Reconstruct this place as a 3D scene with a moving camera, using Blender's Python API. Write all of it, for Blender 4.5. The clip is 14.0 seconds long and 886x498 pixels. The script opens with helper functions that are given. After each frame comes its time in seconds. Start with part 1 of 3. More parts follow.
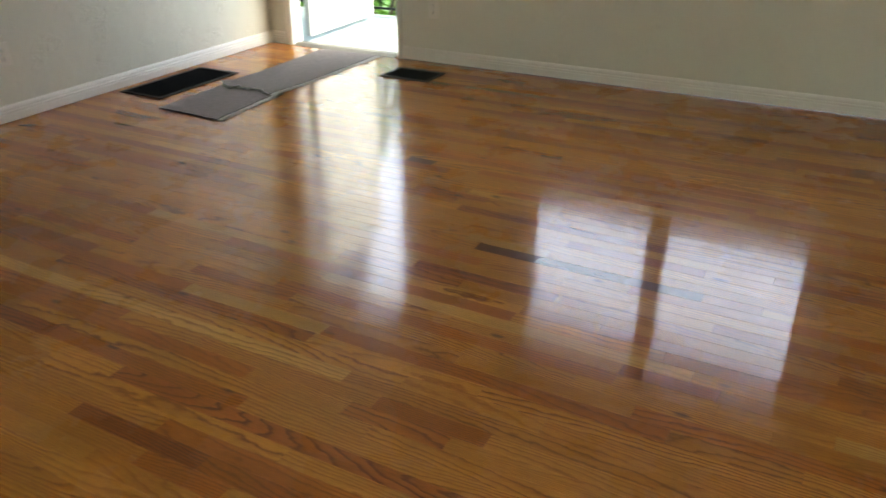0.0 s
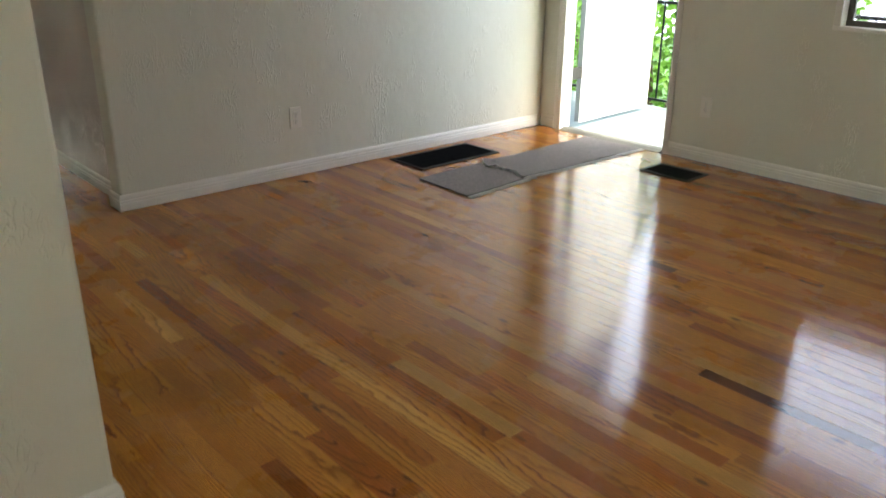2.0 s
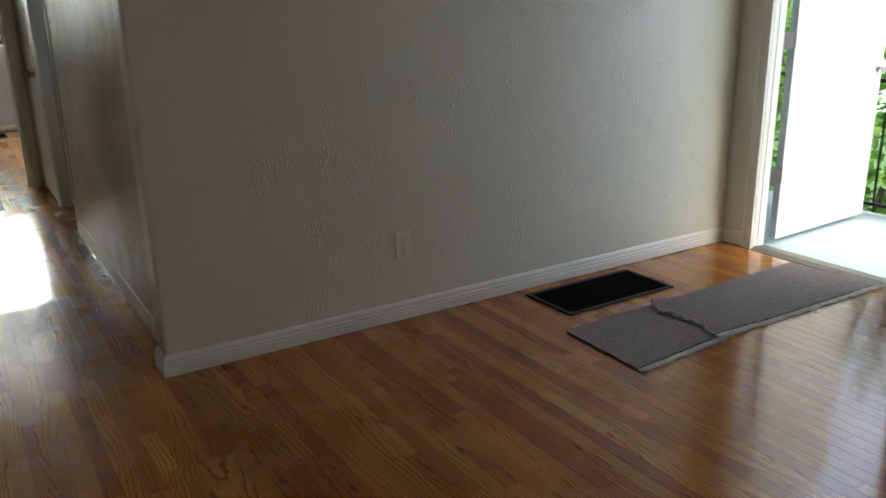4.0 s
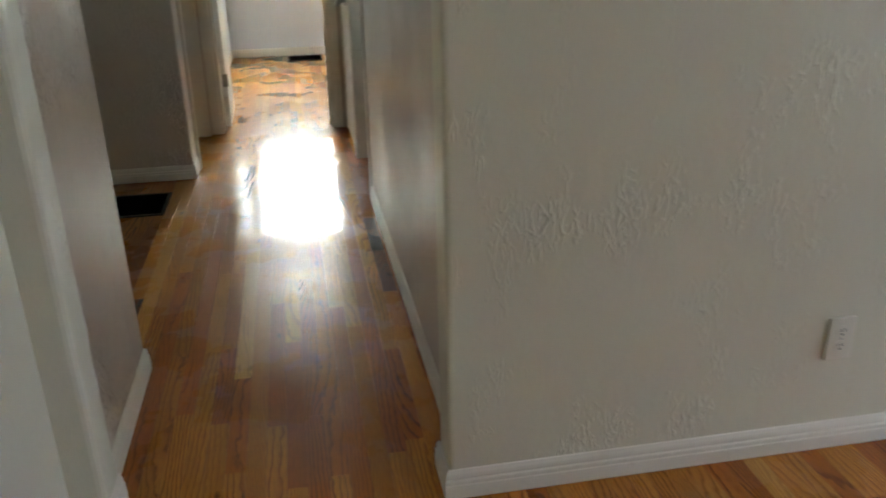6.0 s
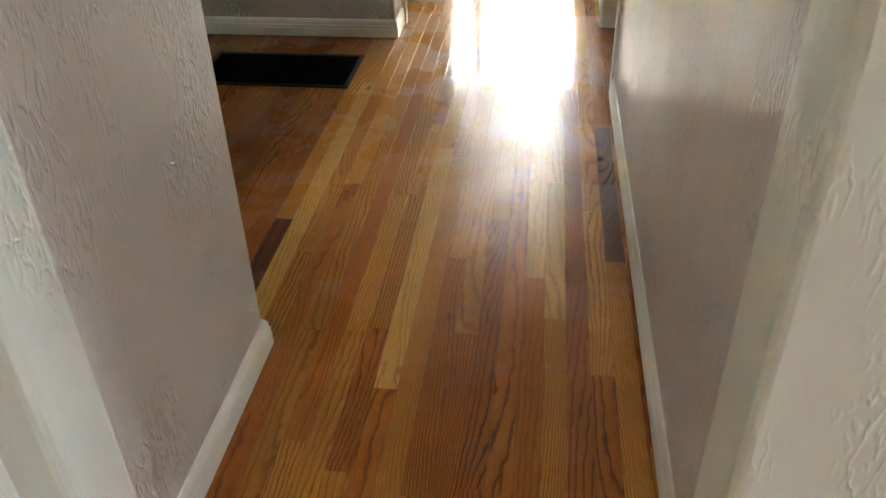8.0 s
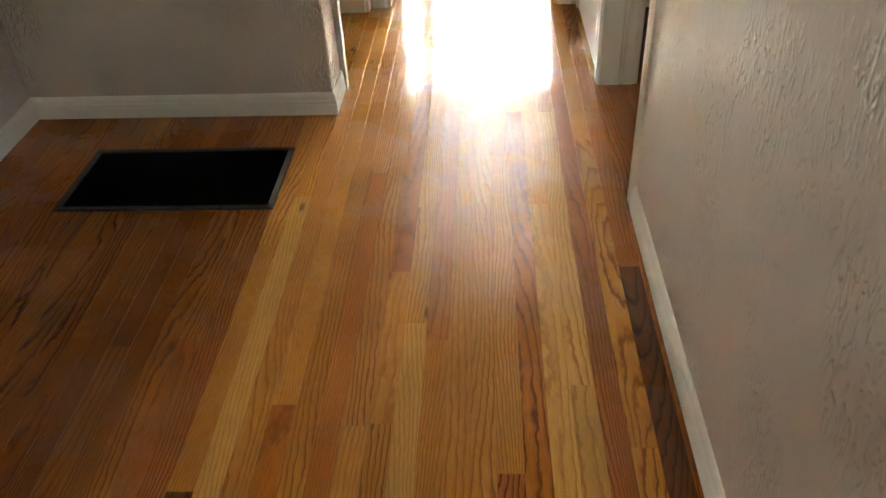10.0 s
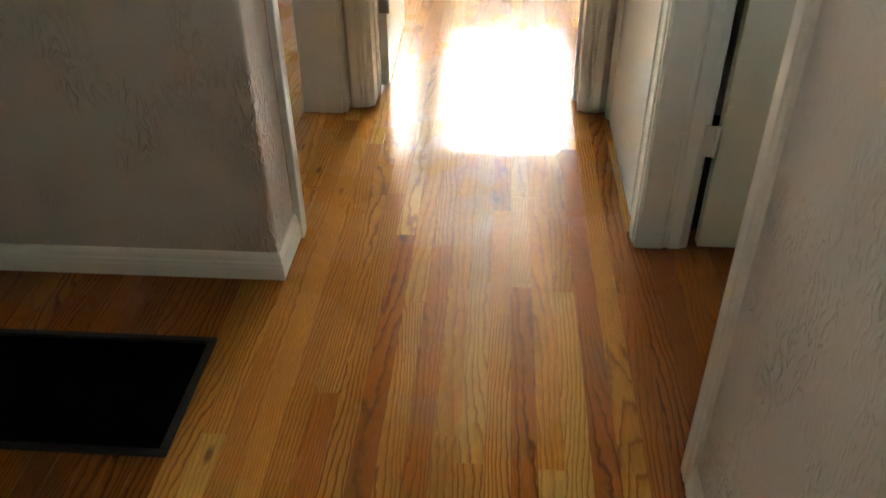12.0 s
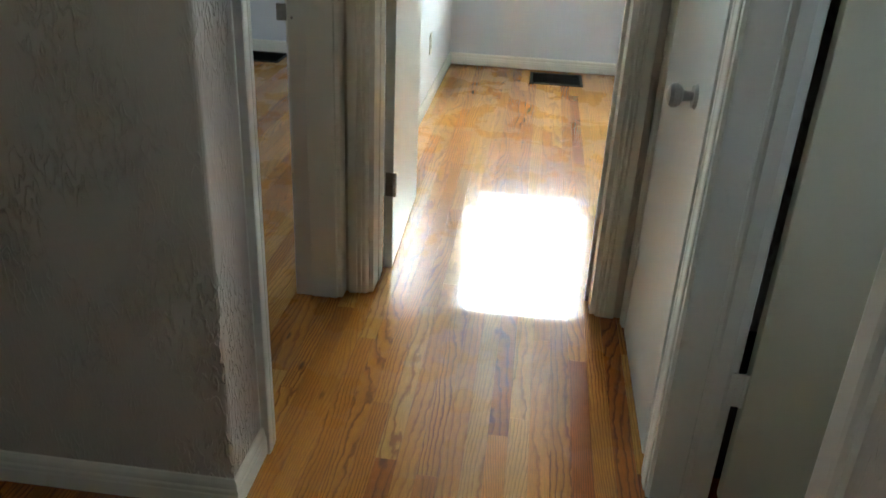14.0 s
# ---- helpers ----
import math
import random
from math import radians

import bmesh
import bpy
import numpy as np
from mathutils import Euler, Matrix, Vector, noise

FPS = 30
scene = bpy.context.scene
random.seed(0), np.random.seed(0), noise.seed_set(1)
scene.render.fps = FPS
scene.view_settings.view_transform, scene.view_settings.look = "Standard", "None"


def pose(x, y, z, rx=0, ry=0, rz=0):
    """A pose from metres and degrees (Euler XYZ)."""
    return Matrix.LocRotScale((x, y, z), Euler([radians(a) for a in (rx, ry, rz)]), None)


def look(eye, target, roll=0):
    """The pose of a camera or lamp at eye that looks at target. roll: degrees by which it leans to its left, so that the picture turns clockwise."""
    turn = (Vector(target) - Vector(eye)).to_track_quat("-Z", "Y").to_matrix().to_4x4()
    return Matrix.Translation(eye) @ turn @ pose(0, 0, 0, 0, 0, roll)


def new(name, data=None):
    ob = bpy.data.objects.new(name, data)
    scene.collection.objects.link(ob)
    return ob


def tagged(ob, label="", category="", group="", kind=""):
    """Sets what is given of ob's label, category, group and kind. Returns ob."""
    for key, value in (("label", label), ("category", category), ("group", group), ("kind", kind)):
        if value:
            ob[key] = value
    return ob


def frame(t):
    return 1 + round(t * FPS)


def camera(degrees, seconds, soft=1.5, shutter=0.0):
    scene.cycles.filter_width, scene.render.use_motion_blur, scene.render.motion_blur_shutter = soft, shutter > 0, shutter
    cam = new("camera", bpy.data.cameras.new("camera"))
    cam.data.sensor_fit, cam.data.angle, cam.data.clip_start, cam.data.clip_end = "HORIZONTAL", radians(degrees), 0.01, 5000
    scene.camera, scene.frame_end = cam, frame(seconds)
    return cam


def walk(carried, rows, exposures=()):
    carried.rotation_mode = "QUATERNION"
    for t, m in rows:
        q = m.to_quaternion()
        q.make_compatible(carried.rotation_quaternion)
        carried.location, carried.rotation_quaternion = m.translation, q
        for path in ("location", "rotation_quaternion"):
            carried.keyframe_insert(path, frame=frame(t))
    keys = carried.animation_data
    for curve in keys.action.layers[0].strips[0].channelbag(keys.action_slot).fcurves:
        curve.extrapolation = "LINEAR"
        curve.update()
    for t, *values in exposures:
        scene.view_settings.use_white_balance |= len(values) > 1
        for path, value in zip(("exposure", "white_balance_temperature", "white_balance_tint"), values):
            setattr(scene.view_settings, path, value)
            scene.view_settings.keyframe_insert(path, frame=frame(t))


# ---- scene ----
PATH = [
    (0, (-1.545, -4.07, 1.328), (0.021, -3.21, 0.428), -0.4),
    (0.5, (-1.535, -4.117, 1.376), (-0.155, -2.98, 0.479), -1.2),
    (1, (-1.501, -4.162, 1.378), (-0.246, -2.868, 0.513), -1.2),
    (1.5, (-1.464, -4.197, 1.382), (-0.245, -2.83, 0.578), -0.4),
    (2, (-1.379, -4.105, 1.375), (-0.15, -2.708, 0.642), 0.4),
    (2.2, (-1.282, -3.991, 1.367), (-0.041, -2.579, 0.685), 0.1),
    (4.4, (-0.458, -2.706, 1.394), (0.496, -1.055, 0.793), -1.4),
    (4.5, (-0.424, -2.617, 1.384), (0.519, -0.963, 0.77), -1.4),
    (5, (-0.235, -2.271, 1.428), (0.454, -0.525, 0.738), -1.6),
    (5.5, (-0.253, -1.972, 1.426), (0.272, -0.17, 0.735), -1.4),
    (6, (-0.312, -1.678, 1.406), (0.015, 0.144, 0.647), -1.1),
    (6.5, (-0.266, -1.397, 1.422), (-0.285, 0.416, 0.579), -1.1),
    (7, (-0.239, -1.134, 1.336), (-0.48, 0.617, 0.399), -1.6),
    (7.2, (-0.202, -1.024, 1.329), (-0.469, 0.696, 0.345), -1.1),
    (9.3, (-0.368, 0.051, 1.365), (-0.481, 1.653, 0.174), -1.6),
    (9.5, (-0.381, 0.177, 1.373), (-0.494, 1.784, 0.188), -1.9),
    (10, (-0.387, 0.448, 1.364), (-0.495, 2.048, 0.169), -2.7),
    (10.5, (-0.3, 0.74, 1.353), (-0.443, 2.328, 0.145), -2.8),
    (11, (-0.285, 0.962, 1.332), (-0.413, 2.56, 0.135), -1.6),
    (11.5, (-0.328, 1.211, 1.34), (-0.454, 2.82, 0.159), -1.4),
    (12, (-0.365, 1.392, 1.351), (-0.488, 3.015, 0.189), -0.6),
    (12.5, (-0.335, 1.608, 1.354), (-0.471, 3.28, 0.266), 0.8),
    (13, (-0.353, 1.723, 1.333), (-0.531, 3.423, 0.294), 2.7),
    (13.5, (-0.341, 1.744, 1.39), (-0.542, 3.471, 0.401), 2.9),
    (14, (-0.334, 1.724, 1.42), (-0.518, 3.511, 0.541), 2.8),
]
EXPO = [(0.0, 2.75, 6850, -5), (1.5, 2.75, 6800, -5), (2.2, 2.75, 6600, -4), (4.4, 1.65, 6450, -3), (5.0, 2.7, 6450, -3), (6.0, 2.85, 6450, -4), (6.5, 2.95, 6400, -5), (7.2, 3.35, 6300, -4),
        (9.3, 4.5, 6850, 2), (10.0, 4.05, 6900, 2), (10.5, 4.05, 6950, 1), (12.0, 3.35, 6750, -2), (13.0, 3.1, 6000, -8), (13.5, 3.15, 5900, -8), (14.0, 2.75, 5700, -8)]
cam = camera(57.7, 14.0, shutter=0.3)
walk(cam, [(t, look(eye, target, roll)) for t, eye, target, roll in PATH], EXPO)

# ---- daylight ----
world = bpy.data.worlds.new("world")
scene.world = world
world.use_nodes = True
wn, wl = world.node_tree.nodes, world.node_tree.links
sky = wn.new("ShaderNodeTexSky")
sky.sky_type = "NISHITA"
sky.sun_disc = False
sky.sun_elevation, sky.sun_rotation = radians(50), radians(172)
sky.dust_density, sky.air_density = 4.0, 0.55
wn["Background"].inputs["Strength"].default_value = 0.15
wl.new(sky.outputs["Color"], wn["Background"].inputs["Color"])
sun = new("sun", bpy.data.lights.new("sun", "SUN"))
sun.data.energy, sun.data.angle, sun.data.color = 1.0, radians(10), (1.0, 0.95, 0.88)
sun.matrix_world = look((1.2, -8.4, 10.0), (0, 0, 0))


# ---- mesh helpers ----
def mesh_of(name, bm, mats):
    me = bpy.data.meshes.new(name)
    bmesh.ops.recalc_face_normals(bm, faces=bm.faces)
    bm.to_mesh(me)
    bm.free()
    for m in (mats if isinstance(mats, (list, tuple)) else [mats]):
        me.materials.append(m)
    return me


def part(name, bm, material, parent=None, label=""):
    ob = new(name, mesh_of(name, bm, material))
    if parent is not None:
        ob.parent = parent
    return tagged(ob, label) if label else ob


def thing(name, at, label, category, group="", kind="", rz=0):
    ob = new(name)
    ob.matrix_world = pose(*at, 0, 0, rz)
    return tagged(ob, label, category, group, kind)


def box(bm, x0, x1, y0, y1, z0, z1, bevel=0.0, seg=1, only_z=False):
    r = bmesh.ops.create_cube(bm, size=1.0, matrix=Matrix.Translation(((x0 + x1) / 2, (y0 + y1) / 2, (z0 + z1) / 2)) @ Matrix.Diagonal((x1 - x0, y1 - y0, z1 - z0, 1)))
    if bevel:
        vs = set(r["verts"])
        es = [e for e in bm.edges if e.verts[0] in vs and e.verts[1] in vs]
        if only_z:
            es = [e for e in es if abs(e.verts[0].co.z - e.verts[1].co.z) > 1e-4]
        bmesh.ops.bevel(bm, geom=es, offset=bevel, segments=seg, profile=0.5, affect="EDGES")
    return bm


def cyl(bm, p, q, r, r2=None, n=14):
    p, q = Vector(p), Vector(q)
    m = Matrix.Translation((p + q) / 2) @ (q - p).to_track_quat("Z", "Y").to_matrix().to_4x4()
    bmesh.ops.create_cone(bm, cap_ends=True, segments=n, radius1=r, radius2=r if r2 is None else r2, depth=(q - p).length, matrix=m)
    return bm


def prism(bm, poly, z0, z1):
    """An upright prism over a plan outline."""
    lo = [bm.verts.new((x, y, z0)) for x, y in poly]
    hi = [bm.verts.new((x, y, z1)) for x, y in poly]
    n = len(poly)
    bm.faces.new(lo[::-1])
    bm.faces.new(hi)
    for i in range(n):
        bm.faces.new((lo[i], lo[(i + 1) % n], hi[(i + 1) % n], hi[i]))
    return bm


def sweep(bm, profile, p0, p1, out, m0=0.0, m1=0.0):
    """A moulding from p0 to p1 on the floor; profile is (distance from the wall, height); out points off the wall; m0, m1 mitre the ends."""
    p0, p1, out = Vector((*p0, 0)), Vector((*p1, 0)), Vector((*out, 0)).normalized()
    d = (p1 - p0).normalized()
    a = [bm.verts.new(p0 + out * o - d * o * m0 + Vector((0, 0, z))) for o, z in profile]
    b = [bm.verts.new(p1 + out * o + d * o * m1 + Vector((0, 0, z))) for o, z in profile]
    n = len(profile)
    for i in range(n):
        bm.faces.new((a[i], a[(i + 1) % n], b[(i + 1) % n], b[i]))
    bm.faces.new(a)
    bm.faces.new(b[::-1])
    return bm


# ---- materials ----
def material(name):
    m = bpy.data.materials.new(name)
    m.use_nodes = True
    return m, m.node_tree.nodes, m.node_tree.links, m.node_tree.nodes["Principled BSDF"]


def node(ns, kind, **values):
    n = ns.new(kind)
    for k, v in values.items():
        n.inputs[k].default_value = v
    return n


def math_node(ns, ls, op, a, b=None, clamp=False):
    n = ns.new("ShaderNodeMath")
    n.operation, n.use_clamp = op, clamp
    for i, v in enumerate((a, b)):
        if v is None:
            continue
        if isinstance(v, (int, float)):
            n.inputs[i].default_value = v
        else:
            ls.new(v, n.inputs[i])
    return n.outputs[0]


def mix_colour(ns, ls, fac, a, b, blend="MIX"):
    n = ns.new("ShaderNodeMix")
    n.data_type, n.blend_type = "RGBA", blend
    for sock, v in ((n.inputs[0], fac), (n.inputs[6], a), (n.inputs[7], b)):
        if isinstance(v, (int, float)):
            sock.default_value = v
        elif isinstance(v, tuple):
            sock.default_value = (*v, 1)
        else:
            ls.new(v, sock)
    return n.outputs[2]


def ramp(ns, ls, src, stops):
    n = ns.new("ShaderNodeValToRGB")
    while len(n.color_ramp.elements) < len(stops):
        n.color_ramp.elements.new(0.5)
    for e, (p, v) in zip(n.color_ramp.elements, stops):
        e.position = p
        e.color = (*v, 1) if isinstance(v, tuple) else (v, v, v, 1)
    ls.new(src, n.inputs[0])
    return n.outputs[0]


def stretched(ns, ls, src, scale, offset=None):
    n = ns.new("ShaderNodeVectorMath")
    n.operation = "MULTIPLY"
    n.inputs[1].default_value = scale
    ls.new(src, n.inputs[0])
    out = n.outputs[0]
    if offset is not None:
        a = ns.new("ShaderNodeVectorMath")
        ls.new(out, a.inputs[0])
        ls.new(offset, a.inputs[1])
        out = a.outputs[0]
    return out


def noise_of(ns, ls, vec, scale=1.0, detail=3.0, rough=0.5):
    n = node(ns, "ShaderNodeTexNoise", Scale=scale, Detail=detail, Roughness=rough)
    ls.new(vec, n.inputs["Vector"])
    return n.outputs["Fac"]


def wood(name, base, dark, joined=False):
    """Varnished oak strip: figured grain, pores, and a gloss coat with slight ripples."""
    m, ns, ls, b = material(name)
    pos = ns.new("ShaderNodeNewGeometry")
    if joined:
        rnd = pos.outputs["Random Per Island"]
    else:
        rnd = ns.new("ShaderNodeObjectInfo").outputs["Random"]
    off = ns.new("ShaderNodeCombineXYZ")
    for i, k in enumerate((31.0, 73.0, 17.0)):
        ls.new(math_node(ns, ls, "MULTIPLY", rnd, k), off.inputs[i])
    p = pos.outputs["Position"]
    sep = ns.new("ShaderNodeSeparateXYZ")
    ls.new(p, sep.inputs[0])
    figure = noise_of(ns, ls, stretched(ns, ls, p, (5.0, 0.55, 1.0), off.outputs[0]), 1.0, 1.2, 0.4)
    wobble = noise_of(ns, ls, stretched(ns, ls, p, (60.0, 22.0, 1.0), off.outputs[0]), 1.0, 2.0, 0.5)
    fine = ramp(ns, ls, math_node(ns, ls, "FRACT", math_node(ns, ls, "MULTIPLY", rnd, 3.71)), [(0.0, 0.34), (0.5, 0.55), (1.0, 1.0)])
    f = math_node(ns, ls, "ADD", math_node(ns, ls, "MULTIPLY", sep.outputs[0], 120.0), math_node(ns, ls, "MULTIPLY", figure, 42.0))
    f = math_node(ns, ls, "MULTIPLY", f, fine)
    wave = noise_of(ns, ls, stretched(ns, ls, p, (17.0, 3.4, 1.0), off.outputs[0]), 1.0, 2.0, 0.5)
    f = math_node(ns, ls, "ADD", f, math_node(ns, ls, "ADD", math_node(ns, ls, "MULTIPLY", wobble, 0.7), math_node(ns, ls, "MULTIPLY", wave, 2.0)))
    ring = math_node(ns, ls, "FRACT", f)
    grain = ramp(ns, ls, ring, [(0.0, 0.0), (0.4, 0.05), (0.66, 0.3), (0.84, 1.0), (0.94, 0.5), (1.0, 0.0)])
    pores = ramp(ns, ls, noise_of(ns, ls, stretched(ns, ls, p, (620.0, 26.0, 1.0), off.outputs[0]), 1.0, 2.0, 0.6), [(0.42, 1.0), (0.56, 0.0)])
    blotch = noise_of(ns, ls, stretched(ns, ls, p, (14.0, 2.2, 1.0), off.outputs[0]), 1.0, 3.0, 0.6)
    plainness = ramp(ns, ls, math_node(ns, ls, "FRACT", math_node(ns, ls, "MULTIPLY", rnd, 7.13)), [(0.0, 0.6), (0.5, 1.0), (1.0, 1.3)])
    strength = math_node(ns, ls, "MULTIPLY", grain, math_node(ns, ls, "MULTIPLY", math_node(ns, ls, "MULTIPLY", blotch, 1.7), plainness))
    col = mix_colour(ns, ls, math_node(ns, ls, "MULTIPLY", strength, 0.95, True), base, dark)
    col = mix_colour(ns, ls, math_node(ns, ls, "MULTIPLY", pores, 0.28), col, dark)
    tone = ramp(ns, ls, rnd, [(0.0, (0.84, 0.8, 0.76)), (0.35, (0.96, 0.95, 0.93)), (0.7, (1.04, 1.04, 1.03)), (1.0, (1.1, 1.12, 1.12))])
    col = mix_colour(ns, ls, 1.0, col, tone, "MULTIPLY")
    shade = ramp(ns, ls, blotch, [(0.25, 0.78), (0.7, 1.1)])
    col = mix_colour(ns, ls, 1.0, col, shade, "MULTIPLY")
    knot = node(ns, "ShaderNodeTexVoronoi", Scale=1.0)
    ls.new(stretched(ns, ls, p, (7.0, 2.6, 0.0), off.outputs[0]), knot.inputs["Vector"])
    kn = ramp(ns, ls, knot.outputs["Distance"], [(0.035, 1.0), (0.085, 0.0)])
    col = mix_colour(ns, ls, math_node(ns, ls, "MULTIPLY", kn, 0.75), col, (0.045, 0.016, 0.006))
    ls.new(col, b.inputs["Base Color"])
    wear = noise_of(ns, ls, p, 2.3, 4.0, 0.6)
    ls.new(ramp(ns, ls, wear, [(0.3, 0.22), (0.7, 0.34)]), b.inputs["Roughness"])
    b.inputs["Specular IOR Level"].default_value = 0.06
    b.inputs["Coat Weight"].default_value = 0.75
    b.inputs["Coat Roughness"].default_value = 0.02
    h = math_node(ns, ls, "ADD", math_node(ns, ls, "MULTIPLY", strength, 0.5), math_node(ns, ls, "MULTIPLY", pores, 0.5))
    bump = node(ns, "ShaderNodeBump", Strength=0.08, Distance=0.0006)
    ls.new(h, bump.inputs["Height"])
    ripple = node(ns, "ShaderNodeBump", Strength=0.06, Distance=0.0012)
    ls.new(noise_of(ns, ls, stretched(ns, ls, p, (16.0, 7.0, 1.0)), 1.0, 2.0, 0.5), ripple.inputs["Height"])
    ls.new(bump.outputs[0], ripple.inputs["Normal"])
    ls.new(ripple.outputs[0], b.inputs["Normal"])
    ls.new(ripple.outputs[0], b.inputs["Coat Normal"])
    return m


def plaster(name, colour, relief=1.0, gloss=0.0, cover=0.0):
    """Painted hand-trowelled plaster with ridges and smooth patches."""
    m, ns, ls, b = material(name)
    p = ns.new("ShaderNodeNewGeometry").outputs["Position"]
    big = noise_of(ns, ls, p, 2.2, 3.0, 0.55)
    lay = noise_of(ns, ls, stretched(ns, ls, p, (8.0, 8.0, 6.0)), 1.0, 4.0, 0.5)
    comb = noise_of(ns, ls, stretched(ns, ls, p, (28.0, 28.0, 9.0)), 1.0, 2.5, 0.55)
    ridge = math_node(ns, ls, "POWER", math_node(ns, ls, "MAXIMUM", math_node(ns, ls, "SINE", math_node(ns, ls, "MULTIPLY", comb, 44.0)), 0.0), 2.0)
    spots = ramp(ns, ls, noise_of(ns, ls, stretched(ns, ls, p, (5.0, 5.0, 3.5)), 1.0, 3.0, 0.55), [(0.57 - cover, 0.0), (0.76 - cover, 1.0)])
    amount = math_node(ns, ls, "ADD", math_node(ns, ls, "MULTIPLY", spots, 1.3), max(0.0, 0.25 * (relief - 0.9)))
    h = math_node(ns, ls, "ADD", math_node(ns, ls, "MULTIPLY", lay, 1.0), math_node(ns, ls, "MULTIPLY", ridge, amount))
    h = math_node(ns, ls, "ADD", h, math_node(ns, ls, "MULTIPLY", noise_of(ns, ls, p, 120.0, 2.0), 0.03))
    bump = node(ns, "ShaderNodeBump", Strength=min(1.0, 0.75 * relief), Distance=0.005 * relief)
    ls.new(h, bump.inputs["Height"])
    ls.new(bump.outputs[0], b.inputs["Normal"])
    c = mix_colour(ns, ls, big, tuple(v * 0.94 for v in colour), tuple(min(1.0, v * 1.04) for v in colour))
    c = mix_colour(ns, ls, math_node(ns, ls, "MULTIPLY", spots, 0.05), c, (0.42, 0.36, 0.3))
    ls.new(c, b.inputs["Base Color"])
    ls.new(ramp(ns, ls, big, [(0.3, 0.36 - gloss), (0.7, 0.5 - gloss)]), b.inputs["Roughness"])
    return m


def paint(name, colour, rough=0.38, dirt=0.12, dirt_colour=(0.2, 0.14, 0.09)):
    """Brushed gloss paint with small marks."""
    m, ns, ls, b = material(name)
    p = ns.new("ShaderNodeNewGeometry").outputs["Position"]
    brush = noise_of(ns, ls, stretched(ns, ls, p, (90.0, 90.0, 6.0)), 1.0, 3.0, 0.6)
    marks = ramp(ns, ls, noise_of(ns, ls, p, 17.0, 5.0, 0.7), [(0.58, 0.0), (0.74, 1.0)])
    c = mix_colour(ns, ls, noise_of(ns, ls, p, 3.0), tuple(v * 0.95 for v in colour), tuple(min(1.0, v * 1.03) for v in colour))
    c = mix_colour(ns, ls, math_node(ns, ls, "MULTIPLY", marks, dirt), c, dirt_colour)
    ls.new(c, b.inputs["Base Color"])
    b.inputs["Roughness"].default_value = rough
    bump = node(ns, "ShaderNodeBump", Strength=0.12, Distance=0.0008)
    ls.new(brush, bump.inputs["Height"])
    ls.new(bump.outputs[0], b.inputs["Normal"])
    return m


def plain(name, colour, rough=0.5, metal=0.0, scale=40.0, vary=0.15, bump_d=0.0):
    m, ns, ls, b = material(name)
    p = ns.new("ShaderNodeNewGeometry").outputs["Position"]
    n = noise_of(ns, ls, p, scale, 4.0, 0.6)
    ls.new(mix_colour(ns, ls, n, tuple(v * (1 - vary) for v in colour), tuple(min(1.0, v * (1 + vary)) for v in colour)), b.inputs["Base Color"])
    b.inputs["Roughness"].default_value, b.inputs["Metallic"].default_value = rough, metal
    if bump_d:
        bump = node(ns, "ShaderNodeBump", Strength=0.6, Distance=bump_d)
        ls.new(n, bump.inputs["Height"])
        ls.new(bump.outputs[0], b.inputs["Normal"])
    return m


def glowing(name, colour, strength):
    m, ns, ls, b = material(name)
    ns.remove(b)
    e = node(ns, "ShaderNodeEmission", Color=(*colour, 1), Strength=strength)
    ls.new(e.outputs[0], ns["Material Output"].inputs["Surface"])
    return m


def glass(name):
    m, ns, ls, b = material(name)
    b.inputs["Transmission Weight"].default_value, b.inputs["Roughness"].default_value, b.inputs["IOR"].default_value = 1.0, 0.0, 1.45
    return m


CLASSES = {
    "honey": ((0.5, 0.206, 0.034), (0.165, 0.048, 0.008)),
    "light": ((0.6, 0.31, 0.075), (0.27, 0.105, 0.02)),
    "amber": ((0.385, 0.125, 0.018), (0.12, 0.03, 0.006)),
    "red": ((0.345, 0.105, 0.019), (0.085, 0.021, 0.005)),
    "brown": ((0.13, 0.042, 0.012), (0.035, 0.011, 0.004)),
}
KINDS = list(CLASSES)
WOOD = {k: wood("oak_" + k, *v) for k, v in CLASSES.items()}
WOOD_JOINED = {k: wood("oak_" + k + "_strip", *v, joined=True) for k, v in CLASSES.items()}
CREAM = plaster("cream_plaster", (0.69, 0.672, 0.565), 0.95, 0.0, 0.035)
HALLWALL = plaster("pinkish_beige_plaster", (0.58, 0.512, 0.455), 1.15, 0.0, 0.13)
BLUISH = plaster("cool_white_paint", (0.69, 0.70, 0.74), 0.25)
CEIL = plaster("ceiling_paint", (0.78, 0.77, 0.74), 0.5)
TRIM = paint("trim_paint", (0.78, 0.75, 0.68))
BEIGETRIM = paint("beige_trim_paint", (0.66, 0.6, 0.53))
CREAMDOOR = paint("cream_door_paint", (0.78, 0.74, 0.59), 0.4, 0.05)
EDGE_SHADE = paint("edge_shade_grey", (0.33, 0.36, 0.38), 0.6, 0.3)
DOORWHITE = paint("door_paint", (0.76, 0.75, 0.72), 0.32, 0.06)
IRON = plain("black_iron", (0.012, 0.012, 0.013), 0.42, 0.6)
FRAME_BLACK = plain("worn_dark_steel", (0.022, 0.016, 0.012), 0.75, 0.1, 60, 0.4)
# Black of the grille bars, and of the sheet that stands for shade below.
VOID = plain("duct_shade_and_bar_black", (0.004, 0.004, 0.004), 0.9)
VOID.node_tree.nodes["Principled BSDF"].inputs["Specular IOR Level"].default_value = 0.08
PLATE = plain("ivory_plastic", (0.74, 0.71, 0.63), 0.35, 0, 20, 0.03)
SLOT = plain("dark_slot", (0.02, 0.02, 0.02), 0.6)
